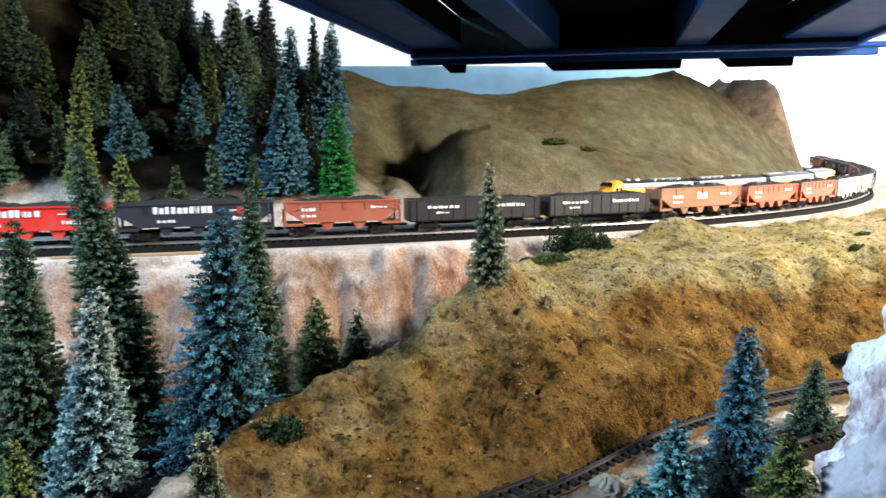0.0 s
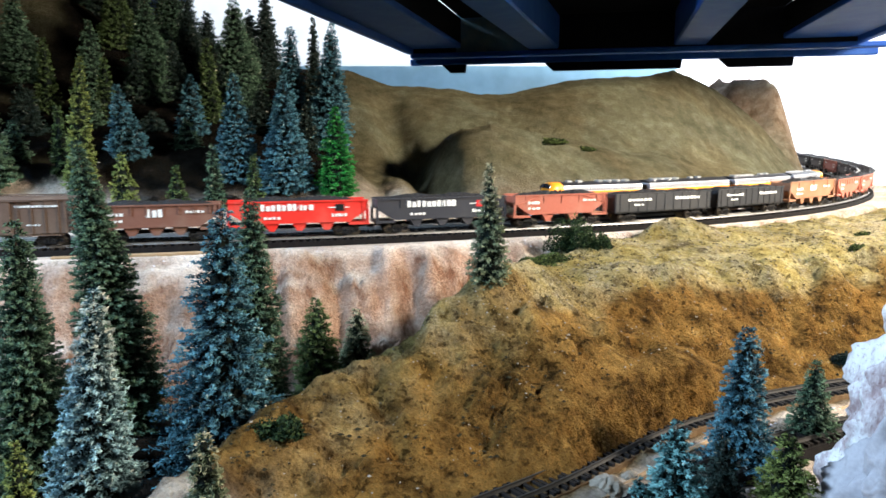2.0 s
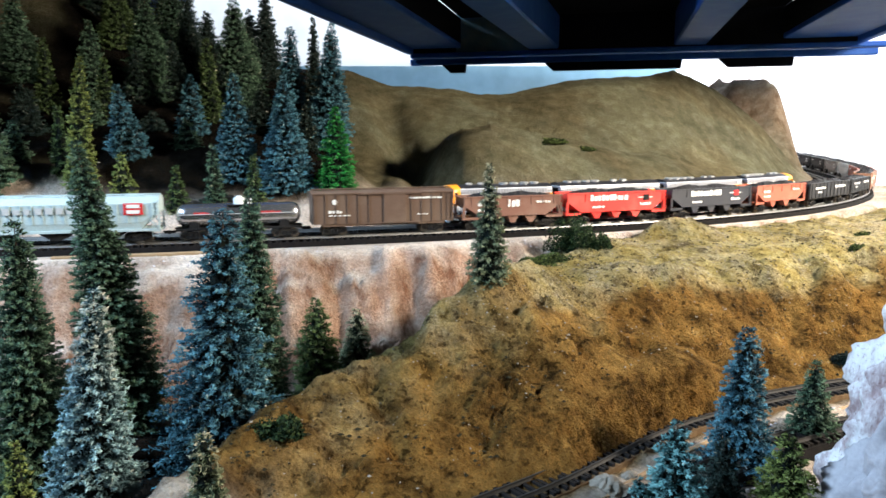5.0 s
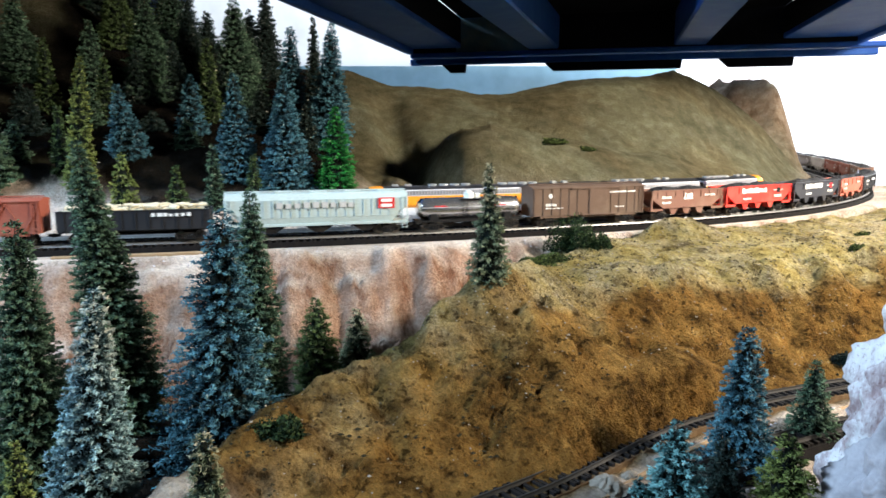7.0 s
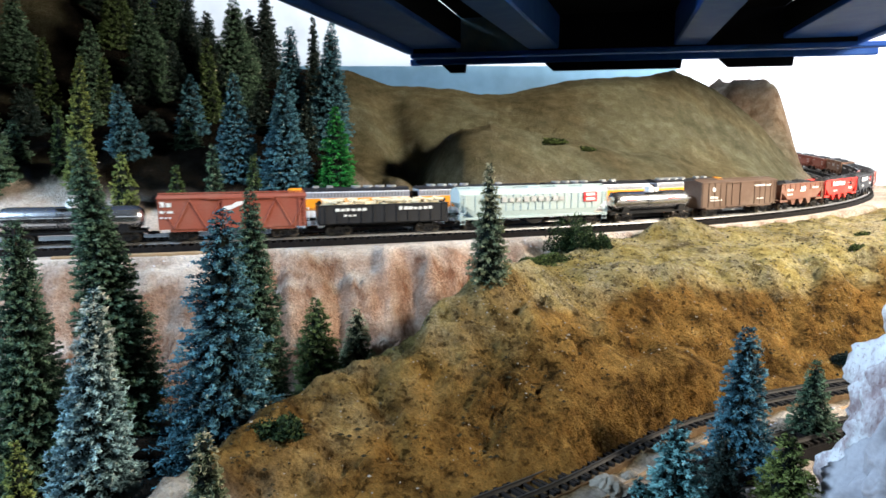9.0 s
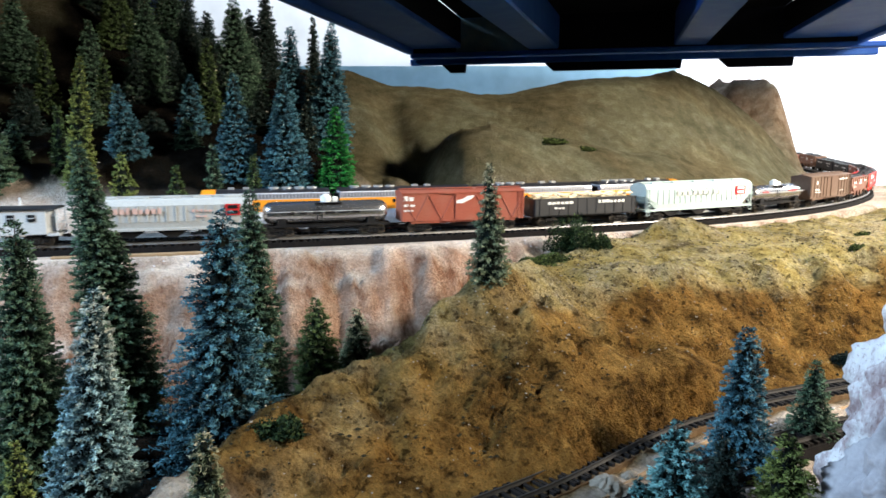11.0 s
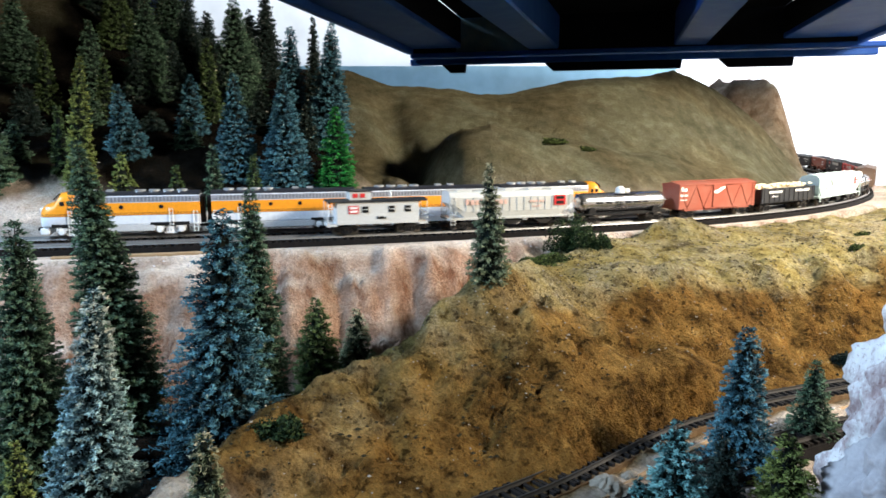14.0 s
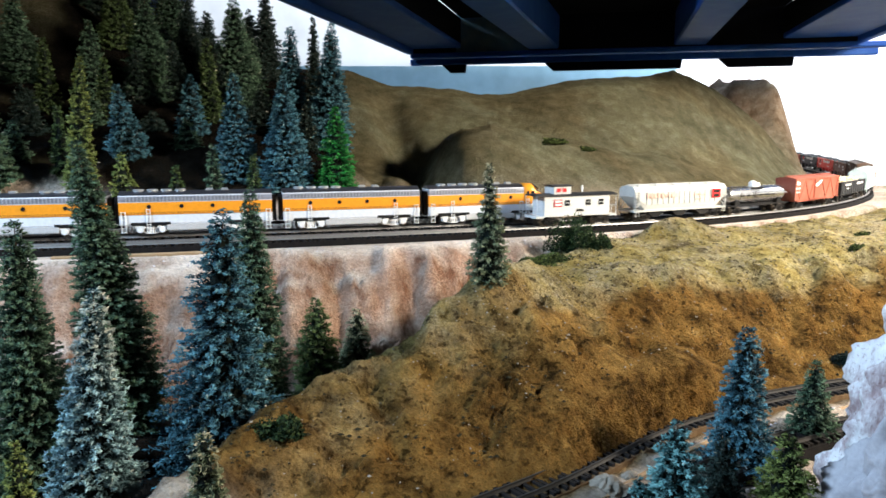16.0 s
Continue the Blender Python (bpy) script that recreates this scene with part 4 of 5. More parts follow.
def hopper(L, h, c, label, word=0, ribbed=8, emblem=False, loaded=True, bays=3, seed=1, diag=False):
    """Open-top hopper wagon with sloped ends, bays below and a coal load."""
    car = new("hopper_car")
    tagged(car, label, "train car", "freight train")
    m = paint("hopper_paint", c, 0.5, 0, 0.3 if max(c) > 0.1 else 0.05)
    e, b = L / 2 - 0.005, L / 2 - 0.027
    for s in (-1, 1):
        part("side_wall", prism([(-e, h), (-e, 0.0315), (-b, 0.0172), (b, 0.0172), (e, 0.0315), (e, h)], s * HW - 0.0009 * (s > 0) * 2 + (0.0 if s < 0 else 0.0), s * HW + (0.0018 if s < 0 else 0.0)), m, car)
        part("end_slope", prism([(s * e, h - 0.001), (s * e, h - 0.004), (s * (e - 0.002), 0.030), (s * b, 0.017), (s * (b - 0.003), 0.017), (s * (e - 0.006), 0.032), (s * (e - 0.002), h - 0.001)], -HW + 0.002, HW - 0.002), m, car)
        part("end_post", boxed(s * e - 0.0016, s * e + 0.0010, -HW - 0.0003, -HW + 0.0025, 0.0165, 0.0314), m, car)
        part("end_post", boxed(s * e - 0.0016, s * e + 0.0010, HW - 0.0025, HW + 0.0003, 0.0165, 0.0314), m, car)
        part("end_sill", boxed(min(s * b, s * (e + 0.002)), max(s * b, s * (e + 0.002)), -HW, HW, 0.0135, 0.0165), m, car)
    for s in (-1, 1):
        part("top_rim", boxed(-e - 0.0008, e + 0.0008, s * HW - 0.0012, s * HW + 0.0012, h - 0.001, h + 0.0008), m, car)
    part("centre_sill", boxed(-e, e, -0.003, 0.003, 0.0095, 0.0136), BLACKP, car)
    for k in range(bays):
        x = (k - (bays - 1) / 2) * (2 * b / bays) * 0.82
        part("bay", prism([(x - 0.009, 0.0176), (x - 0.003, 0.0080), (x + 0.003, 0.0080), (x + 0.009, 0.0176)], -HW + 0.002, HW - 0.002), m, car)
    ribs(car, [(-1 + 2 * (k + 0.5) / ribbed) * (e - 0.002) for k in range(ribbed)], 0.0318, h, m)
    if diag:
        for s in (-1, 1):
            for k in (-1, 1):
                part("brace", rod(bmesh.new(), (k * e * 0.95, s * (HW + 0.0004), 0.031), (k * e * 0.45, s * (HW + 0.0004), h - 0.001), 0.0007, seg=5), m, car)
    if loaded:
        coal(car, 2 * e - 0.006, h - 0.0035, 0.0085, COAL, seed)
    white = WHITEP
    if word == 1:
        lettering(car, -L * 0.26, L * 0.10, 0.0325, 0.0405, 10, white, seed=seed)
        lettering(car, -L * 0.24, -L * 0.12, 0.0225, 0.0255, 4, white, seed=seed + 1)
        lettering(car, L * 0.20, L * 0.36, 0.0345, 0.0357, 2, white, seed=seed + 2)
        lettering(car, L * 0.22, L * 0.33, 0.024, 0.028, 5, white, seed=seed + 3)
        for s in (-1, 1):
            part("emblem", boxed(L * 0.25, L * 0.31, s * (HW + 0.0006) - 0.0004, s * (HW + 0.0006) + 0.0004, 0.031, 0.039), REDP if c[0] < 0.3 else BLACKP, car)
    elif word == 2:
        lettering(car, -L * 0.30, -L * 0.10, 0.034, 0.037, 5, white, seed=seed)
        lettering(car, -L * 0.30, -L * 0.16, 0.026, 0.029, 3, white, seed=seed + 1)
        lettering(car, L * 0.14, L * 0.34, 0.034, 0.0385, 6, white, seed=seed + 2)
    elif word == 3:
        lettering(car, -L * 0.34, -L * 0.22, 0.031, 0.035, 4, white, seed=seed)
        lettering(car, -L * 0.34, -L * 0.22, 0.024, 0.027, 3, white, seed=seed + 1)
        lettering(car, L * 0.22, L * 0.36, 0.033, 0.036, 5, white, seed=seed + 2)
        if emblem:
            lettering(car, -L * 0.06, L * 0.06, 0.029, 0.0385, 3, white, seed=seed + 4, name="emblem")
    ladder(car, e - 0.002, 0.0165, h, m)
    under(car, L)
    return car


def gable(L, z0, z1, hw, eave):
    """A body with a shallow peaked roof, as a section swept along x."""
    bm = bmesh.new()
    sec = [(-hw, z0), (-hw, z1 - eave), (-hw * 0.55, z1 - eave * 0.35), (0, z1), (hw * 0.55, z1 - eave * 0.35), (hw, z1 - eave), (hw, z0)]
    a = [bm.verts.new((-L / 2, y, z)) for y, z in sec]
    b = [bm.verts.new((L / 2, y, z)) for y, z in sec]
    n = len(sec)
    bm.faces.new(a)
    bm.faces.new(b[::-1])
    for i in range(n):
        bm.faces.new((a[i], b[i], b[(i + 1) % n], a[(i + 1) % n]))
    bmesh.ops.recalc_face_normals(bm, faces=bm.faces)
    return bm


def boxcar(L, h, c, label, trussed=False, seed=1):
    car = new("boxcar")
    tagged(car, label, "train car", "freight train")
    m = paint("boxcar_paint", c, 0.6, 0, 0.25)
    B = L - 0.010
    part("body", gable(B, 0.0145, h - 0.0006, HW, 0.003), m, car)
    part("roof", gable(B + 0.002, h - 0.0036, h + 0.0006, HW + 0.001, 0.003), m, car)
    part("roof_walk", boxed(-B / 2, B / 2, -0.003, 0.003, h + 0.0012, h + 0.0022), m, car)
    part("side_sill", boxed(-B / 2 + 0.012, B / 2 - 0.012, -HW + 0.001, HW - 0.001, 0.0115, 0.0144), m, car)
    if trussed:
        for s in (-1, 1):
            y = s * (HW + 0.0003)
            for k in range(4):
                for d in (-1, 1):
                    x0 = d * (0.014 + k * (B / 2 - 0.014) / 4)
                    x1 = d * (0.014 + (k + 1) * (B / 2 - 0.014) / 4)
                    za, zb = (0.0155, h - 0.005) if k % 2 else (h - 0.005, 0.0155)
                    part("truss_bar", rod(bmesh.new(), (x0, y, za), (x1, y, zb), 0.0009, seg=5), m, car)
    else:
        ribs(car, [d * (0.020 + k * (B / 2 - 0.022) / 5) for d in (-1, 1) for k in range(6)], 0.0155, h - 0.004, m, 0.0009)
    for s in (-1, 1):
        part("sliding_door", boxed(-0.002 if not trussed else -0.013, 0.026 if not trussed else 0.013, s * (HW + 0.0008) - 0.0007, s * (HW + 0.0008) + 0.0007, 0.0150, h - 0.0045, bevel=0.0003), m, car)
        for zr in (h - 0.0045, 0.0140):
            part("door_rail", boxed(-0.03, 0.045, s * (HW + 0.0014) - 0.0006, s * (HW + 0.0014) + 0.0006, zr, zr + 0.001), m, car)
    if trussed:
        lettering(car, -L * 0.46, -L * 0.38, 0.040, 0.046, 2, WHITEP, seed=seed)
        lettering(car, -L * 0.46, -L * 0.37, 0.033, 0.036, 2, WHITEP, seed=seed + 1)
        lettering(car, -L * 0.46, -L * 0.38, 0.027, 0.029, 3, WHITEP, seed=seed + 2)
        for s in (-1, 1):
            q = prism([(-0.012, 0.036), (-0.004, 0.0355), (0.001, 0.038), (0.010, 0.042), (0.012, 0.0455), (0.003, 0.0445), (-0.003, 0.041), (-0.011, 0.0395)], s * (HW + 0.0017) - 0.0003, s * (HW + 0.0017) + 0.0003)
            part("emblem", q, WHITEP, car)
    else:
        for s in (-1, 1):
            part("emblem", rod(bmesh.new(), (-L * 0.33, s * (HW + 0.0002), 0.041), (-L * 0.33, s * (HW + 0.0009), 0.041), 0.0032, seg=14), WHITEP, car)
        lettering(car, -L * 0.37, -L * 0.28, 0.0275, 0.031, 4, WHITEP, seed=seed)
        lettering(car, -L * 0.37, -L * 0.22, 0.024, 0.0255, 5, WHITEP, seed=seed + 1)
        lettering(car, L * 0.17, L * 0.40, h - 0.011, h - 0.0085, 11, WHITEP, seed=seed + 2)
        lettering(car, L * 0.22, L * 0.30, 0.023, 0.0245, 4, WHITEP, seed=seed + 3)
    ladder(car, B / 2 - 0.005, 0.0135, h - 0.004, m)
    under(car, L)
    return car


def covered_hopper(L, h, c, label, red_word=False, seed=1):
    """Covered hopper: ribbed bulging sides, roof hatches, open end cages, bays below."""
    car = new("covered_hopper")
    tagged(car, label, "train car", "freight train")
    m = paint("covered_hopper_paint", c, 0.5, 0, 0.2)
    B = L - 0.010
    e, b = B / 2, B / 2 - 0.020
    sec = [(-0.015, 0.0165), (-HW, 0.024), (-HW, h - 0.008), (-0.0135, h - 0.002), (-0.008, h), (0.008, h), (0.0135, h - 0.002), (HW, h - 0.008), (HW, 0.024), (0.015, 0.0165)]
    bm = bmesh.new()
    rings = []
    for x, cut in ((-e, 0.030), (-b, 0.0), (b, 0.0), (e, 0.030)):
        rings.append([bm.verts.new((x, y, max(z, 0.0165 + cut * 0.62))) for y, z in sec])
    for r, q in zip(rings, rings[1:]):
        for i in range(len(sec)):
            bm.faces.new((r[i], q[i], q[(i + 1) % len(sec)], r[(i + 1) % len(sec)]))
    bm.faces.new(rings[0])
    bm.faces.new(rings[-1][::-1])
    bmesh.ops.remove_doubles(bm, verts=bm.verts, dist=1e-5)
    bmesh.ops.recalc_face_normals(bm, faces=bm.faces)
    part("body", bm, m, car)
    n = int(B / 0.0125)
    ribs(car, [(-1 + 2 * (k + 0.5) / n) * (b + 0.003) for k in range(n)], 0.024, h - 0.008, m, 0.0012)
    part("side_sill", boxed(-e - 0.001, e + 0.001, -HW - 0.0005, HW + 0.0005, 0.0138, 0.0164), m, car)
    part("roof_walk", boxed(-e, e, -0.0035, 0.0035, h + 0.0008, h + 0.0018), m, car)
    for k in range(5):
        x = (k - 2) * B * 0.19
        part("hatch", boxed(x - 0.010, x + 0.010, 0.0050, 0.0100, h - 0.001, h + 0.0014, bevel=0.0005), m, car)
        part("hatch", boxed(x - 0.010, x + 0.010, -0.0100, -0.0050, h - 0.001, h + 0.0014, bevel=0.0005), m, car)
    for k in (-1, 0, 1):
        x = k * B * 0.26
        part("bay", prism([(x - 0.018, 0.0137), (x - 0.005, 0.0055), (x + 0.005, 0.0055), (x + 0.018, 0.0137)], -HW + 0.003, HW - 0.003), BLACKP, car)
    for s in (-1, 1):
        ladder(car, s * (e - 0.004), 0.0075, h - 0.006, m)
        for yy in (-HW + 0.001, HW - 0.001):
            bm = rod(bmesh.new(), (s * e, yy, 0.0165), (s * e, yy, h - 0.004), 0.0006, seg=5)
            rod(bm, (s * e, yy, 0.0165), (s * b, yy, 0.034), 0.0006, seg=5)
            part("end_cage", bm, m, car)
    for s in (-1, 1):
        y = s * (HW + 0.0013)
        em = part("emblem", boxed(L * 0.315, L * 0.405, y - 0.0003, y + 0.0003, h - 0.0205, h - 0.0075), REDP, car, "red square emblem")
        y = s * (HW + 0.0019)
        part("emblem_bar", boxed(L * 0.330, L * 0.390, y - 0.0002, y + 0.0002, h - 0.0190, h - 0.0152), BLACKP if red_word else WHITEP, em)
        part("emblem_bar", boxed(L * 0.330, L * 0.390, y - 0.0002, y + 0.0002, h - 0.0128, h - 0.0090), BLACKP if red_word else WHITEP, em)
    if red_word:
        red = paint("orange_red_lettering", (0.64, 0.42, 0.35), 0.6, 0, 0.2)
        lettering(car, -L * 0.36, -L * 0.04, h - 0.017, h - 0.010, 9, red, y=HW + 0.0012, seed=seed)
        lettering(car, L * 0.12, L * 0.24, h - 0.016, h - 0.013, 5, red, y=HW + 0.0012, seed=seed + 1)
        lettering(car, L * 0.14, L * 0.21, h - 0.022, h - 0.020, 4, red, y=HW + 0.0012, seed=seed + 2)
    else:
        lettering(car, -L * 0.22, L * 0.20, h - 0.018, h - 0.011, 9, paint("faded_pink_lettering", (0.47, 0.47, 0.46), 0.6, 0, 0.2), y=HW + 0.0012, seed=seed)
    under(car, L, base=0.74)
    return car


def tank_car(L, label, red_marks=False, seed=1):
    car = new("tank_car")
    tagged(car, label, "train car", "freight train")
    B = L - 0.012
    m = paint("tank_silver", (0.60, 0.60, 0.62), 0.24, 0.95, 0.15)
    bm = bmesh.new()
    secs = [(-B / 2, 0.006), (-B / 2 + 0.002, 0.0095), (-B / 2 + 0.006, 0.0125), (-B / 2 + 0.012, 0.0135), (B / 2 - 0.012, 0.0135), (B / 2 - 0.006, 0.0125), (B / 2 - 0.002, 0.0095), (B / 2, 0.006)]
    rings = [[bm.verts.new((x, r * math.cos(k * math.tau / 28), 0.0285 + r * math.sin(k * math.tau / 28))) for k in range(28)] for x, r in secs]
    for r, q in zip(rings, rings[1:]):
        for k in range(28):
            bm.faces.new((r[k], q[k], q[(k + 1) % 28], r[(k + 1) % 28])).smooth = True
    bm.faces.new(rings[0])
    bm.faces.new(rings[-1][::-1])
    bmesh.ops.recalc_face_normals(bm, faces=bm.faces)
    part("tank", bm, m, car, "silver tank barrel")
    for k in (-0.3, 0, 0.3):
        bm = bmesh.new()
        rod(bm, (k * B - 0.0007, 0, 0.0285), (k * B + 0.0007, 0, 0.0285), 0.0138, seg=28)
        part("band", bm, m, car)
    bm = bmesh.new()
    rod(bm, (0, 0, 0.040), (0, 0, 0.0475), 0.0065, seg=18)
    rod(bm, (0, 0, 0.0475), (0, 0, 0.0500), 0.0050, 0.0030, seg=18)
    part("dome", bm, WHITEP, car, "white dome")
    part("valve_box", boxed(0.008, 0.014, -0.004, 0.004, 0.0415, 0.0465, bevel=0.0005), WHITEP, car)
    for s in (-1, 1):
        part("platform", boxed(-0.014, 0.018, s * 0.0094 - 0.0026, s * 0.0094 + 0.0026, 0.0398, 0.0406), BLACKP, car)
    part("frame", boxed(-L / 2 + 0.004, L / 2 - 0.004, -0.006, 0.006, 0.0105, 0.0150), BLACKP, car)
    for s in (-1, 1):
        part("running_board", boxed(-L / 2 + 0.005, L / 2 - 0.005, s * 0.0145 - 0.0010, s * 0.0145 + 0.0010, 0.0128, 0.0142), BLACKP, car)
    for x in (-0.36 * B, 0.36 * B):
        part("saddle", prism([(x - 0.006, 0.0142), (x - 0.004, 0.022), (x + 0.004, 0.022), (x + 0.006, 0.0142)], -0.0125, 0.0125), BLACKP, car)
    for s in (-1, 1):
        bm = bmesh.new()
        rod(bm, (-B / 2 + 0.004, s * 0.0146, 0.0305), (B / 2 - 0.004, s * 0.0146, 0.0305), 0.0004, seg=5)
        for k in range(6):
            rod(bm, ((k - 2.5) * B * 0.17, s * 0.0130, 0.0300), ((k - 2.5) * B * 0.17, s * 0.0149, 0.0305), 0.0004, seg=5)
        part("handrail", bm, SILVER, car)
    ladder(car, -0.0095, 0.0142, 0.0402, BLACKP, y=0.0134)
    if red_marks:
        lettering(car, -L * 0.33, -L * 0.21, 0.030, 0.033, 4, REDP, y=0.0137, seed=seed)
        lettering(car, L * 0.16, L * 0.32, 0.030, 0.033, 5, REDP, y=0.0137, seed=seed + 1)
    else:
        lettering(car, -L * 0.30, L * 0.28, 0.0275, 0.0315, 6, BLACKP, y=0.0137, seed=seed)
    under(car, L, base=0.68)
    return car


def gondola(L, h, c, label, load, seed=1, word=True):
    car = new("gondola_car")
    tagged(car, label, "train car", "freight train")
    m = paint("gondola_paint", c, 0.5, 0, 0.05)
    e = L / 2 - 0.005
    for s in (-1, 1):
        part("side_wall", boxed(-e, e, s * HW - 0.0009, s * HW + 0.0009, 0.0150, h, bevel=0.0003), m, car)
        part("end_wall", boxed(s * e - 0.0009, s * e + 0.0009, -HW + 0.001, HW - 0.001, 0.0150, h), m, car)
    part("floor", boxed(-e, e, -HW + 0.001, HW - 0.001, 0.0135, 0.0155), m, car)
    part("centre_sill", boxed(-e * 0.8, e * 0.8, -0.004, 0.004, 0.0085, 0.0134), BLACKP, car)
    ribs(car, [(-1 + 2 * (k + 0.5) / 11) * e for k in range(11)], 0.0155, h, m, 0.0012, HW + 0.0007)
    for s in (-1, 1):
        part("top_rim", boxed(-e - 0.001, e + 0.001, s * HW - 0.0014, s * HW + 0.0014, h - 0.0005, h + 0.0007), m, car)
    if load == "coal":
        coal(car, 2 * e - 0.004, h - 0.003, 0.007, COAL, seed)
    else:
        rng = random.Random(seed)
        bm = bmesh.new()
        for k in range(150):
            x, y, z = rng.uniform(-e + 0.008, e - 0.008), rng.uniform(-HW + 0.004, HW - 0.004), h - 0.003 + rng.uniform(0, 0.0085)
            a = rng.uniform(-0.5, 0.5)
            d = rng.uniform(0.003, 0.006)
            rod(bm, (x - d * math.cos(a), y - d * math.sin(a), z), (x + d * math.cos(a), y + d * math.sin(a), z + rng.uniform(-.001, .001)), rng.uniform(0.0010, 0.0018), seg=6)
        box(bm, -e + 0.002, e - 0.002, -HW + 0.002, HW - 0.002, 0.016, h - 0.002)
        part("wood_load", bm, LOAD, car, "pale cut-wood load")
    if word:
        lettering(car, -L * 0.36, -L * 0.13, 0.030, 0.0335, 6, WHITEP, y=HW + 0.0018, seed=seed)
        lettering(car, -L * 0.30, -L * 0.20, 0.0235, 0.026, 3, WHITEP, y=HW + 0.0018, seed=seed + 1)
        lettering(car, L * 0.10, L * 0.36, 0.030, 0.034, 7, WHITEP, y=HW + 0.0018, seed=seed + 2)
    ladder(car, e - 0.004, 0.013, h, m)
    under(car, L)
    return car


def caboose(L, h, label):
    car = new("caboose")
    tagged(car, label, "train car", "freight train")
    m = paint("caboose_white", (0.54, 0.55, 0.55), 0.5, 0, 0.15)
    roof = paint("caboose_roof", (0.02, 0.021, 0.024), 0.6, 0, 0.3)
    B = L - 0.030
    part("body", boxed(-B / 2, B / 2, -HW, HW, 0.0130, h - 0.004, bevel=0.0004), m, car)
    part("roof", gable(L - 0.008, h - 0.0042, h - 0.0008, HW + 0.0015, 0.002), roof, car, "black roof")
    x0, x1 = -B * 0.34, -B * 0.08
    part("cupola", boxed(x0, x1, -0.0125, 0.0125, h - 0.002, h + 0.0085, bevel=0.0004), m, car)
    bm = gable(x1 - x0 + 0.004, h + 0.0084, h + 0.0108, 0.0135, 0.0016)
    bmesh.ops.translate(bm, verts=bm.verts, vec=((x0 + x1) / 2, 0, 0))
    part("cupola_roof", bm, roof, car)
    for s in (-1, 1):
        for xa in (x0 + 0.004, x0 + 0.013):
            part("cupola_window", boxed(xa, xa + 0.006, s * 0.0125 - 0.0006, s * 0.0125 + 0.0006, h + 0.001, h + 0.006), REDP, car)
        for xa in (-B * 0.16, B * 0.16, B * 0.36):
            fr = part("window", boxed(xa - 0.0038, xa + 0.0038, s * HW - 0.0007, s * HW + 0.0007, 0.0275, 0.0350), BLACKP, car)
            part("mullion", boxed(xa - 0.0034, xa + 0.0034, s * (HW + 0.0008) - 0.0003, s * (HW + 0.0008) + 0.0003, 0.0309, 0.0316), m, fr)
    for s in (-1, 1):
        y = s * (HW + 0.0005)
        part("emblem", boxed(-B * 0.36, -B * 0.24, y - 0.0003, y + 0.0003, 0.0265, 0.0360), REDP, car, "red square emblem")
        part("emblem_bar", boxed(-B * 0.345, -B * 0.255, y + s * 0.0005 - 0.0002, y + s * 0.0005 + 0.0002, 0.0278, 0.0305), WHITEP, car)
        part("emblem_bar", boxed(-B * 0.345, -B * 0.255, y + s * 0.0005 - 0.0002, y + s * 0.0005 + 0.0002, 0.0322, 0.0348), WHITEP, car)
    lettering(car, -B * 0.02, B * 0.10, 0.0195, 0.0225, 4, BLACKP, seed=8)
    bm = bmesh.new()
    rod(bm, (B * 0.2, 0.005, h - 0.002), (B * 0.2, 0.005, h + 0.008), 0.0012, seg=8)
    part("smoke_pipe", bm, WHITEP, car)
    for s in (-1, 1):
        part("end_platform", boxed(min(s * B / 2, s * (L / 2 - 0.003)), max(s * B / 2, s * (L / 2 - 0.003)), -HW, HW, 0.0115, 0.0140), m, car)
        bm = bmesh.new()
        x = s * (L / 2 - 0.004)
        for y in (-0.0155, -0.005, 0.005, 0.0155):
            rod(bm, (x, y, 0.0140), (x, y, 0.0260 if abs(y) < 0.01 else h - 0.003), 0.0005, seg=5)
        rod(bm, (x, -0.0155, 0.0255), (x, 0.0155, 0.0255), 0.0005, seg=5)
        part("end_railing", bm, m, car)
    under(car, L, base=0.60)
    return car


# ---- streamlined diesel units ----
def livery(name, stops):
    """Painted bands by height, with dust."""
    m, nt, b = nodes_of(name, 0.38)
    co = nt.nodes.new("ShaderNodeTexCoord")
    sp = nt.nodes.new("ShaderNodeSeparateXYZ")
    nt.links.new(co.outputs["Object"], sp.inputs[0])
    mul = add(nt, "ShaderNodeMath")
    mul.operation = "MULTIPLY"
    mul.inputs[1].default_value = 1 / 0.06
    nt.links.new(sp.outputs["Z"], mul.inputs[0])
    r = nt.nodes.new("ShaderNodeValToRGB")
    r.color_ramp.interpolation = "CONSTANT"
    el = r.color_ramp.elements
    while len(el) < len(stops):
        el.new(0.5)
    for x, (z, c) in zip(el, stops):
        x.position, x.color = z / 0.06, (*c, 1)
    nt.links.new(mul.outputs[0], r.inputs[0])
    n = object_noise(nt, 240)
    f = ramp(nt, n.outputs[0], [(0.3, (0.90, 0.90, 0.90)), (0.7, (1.04, 1.04, 1.04))])
    nt.links.new(mix(nt, 1.0, r.outputs[0], f, "MULTIPLY"), b.inputs["Base Color"])
    return m


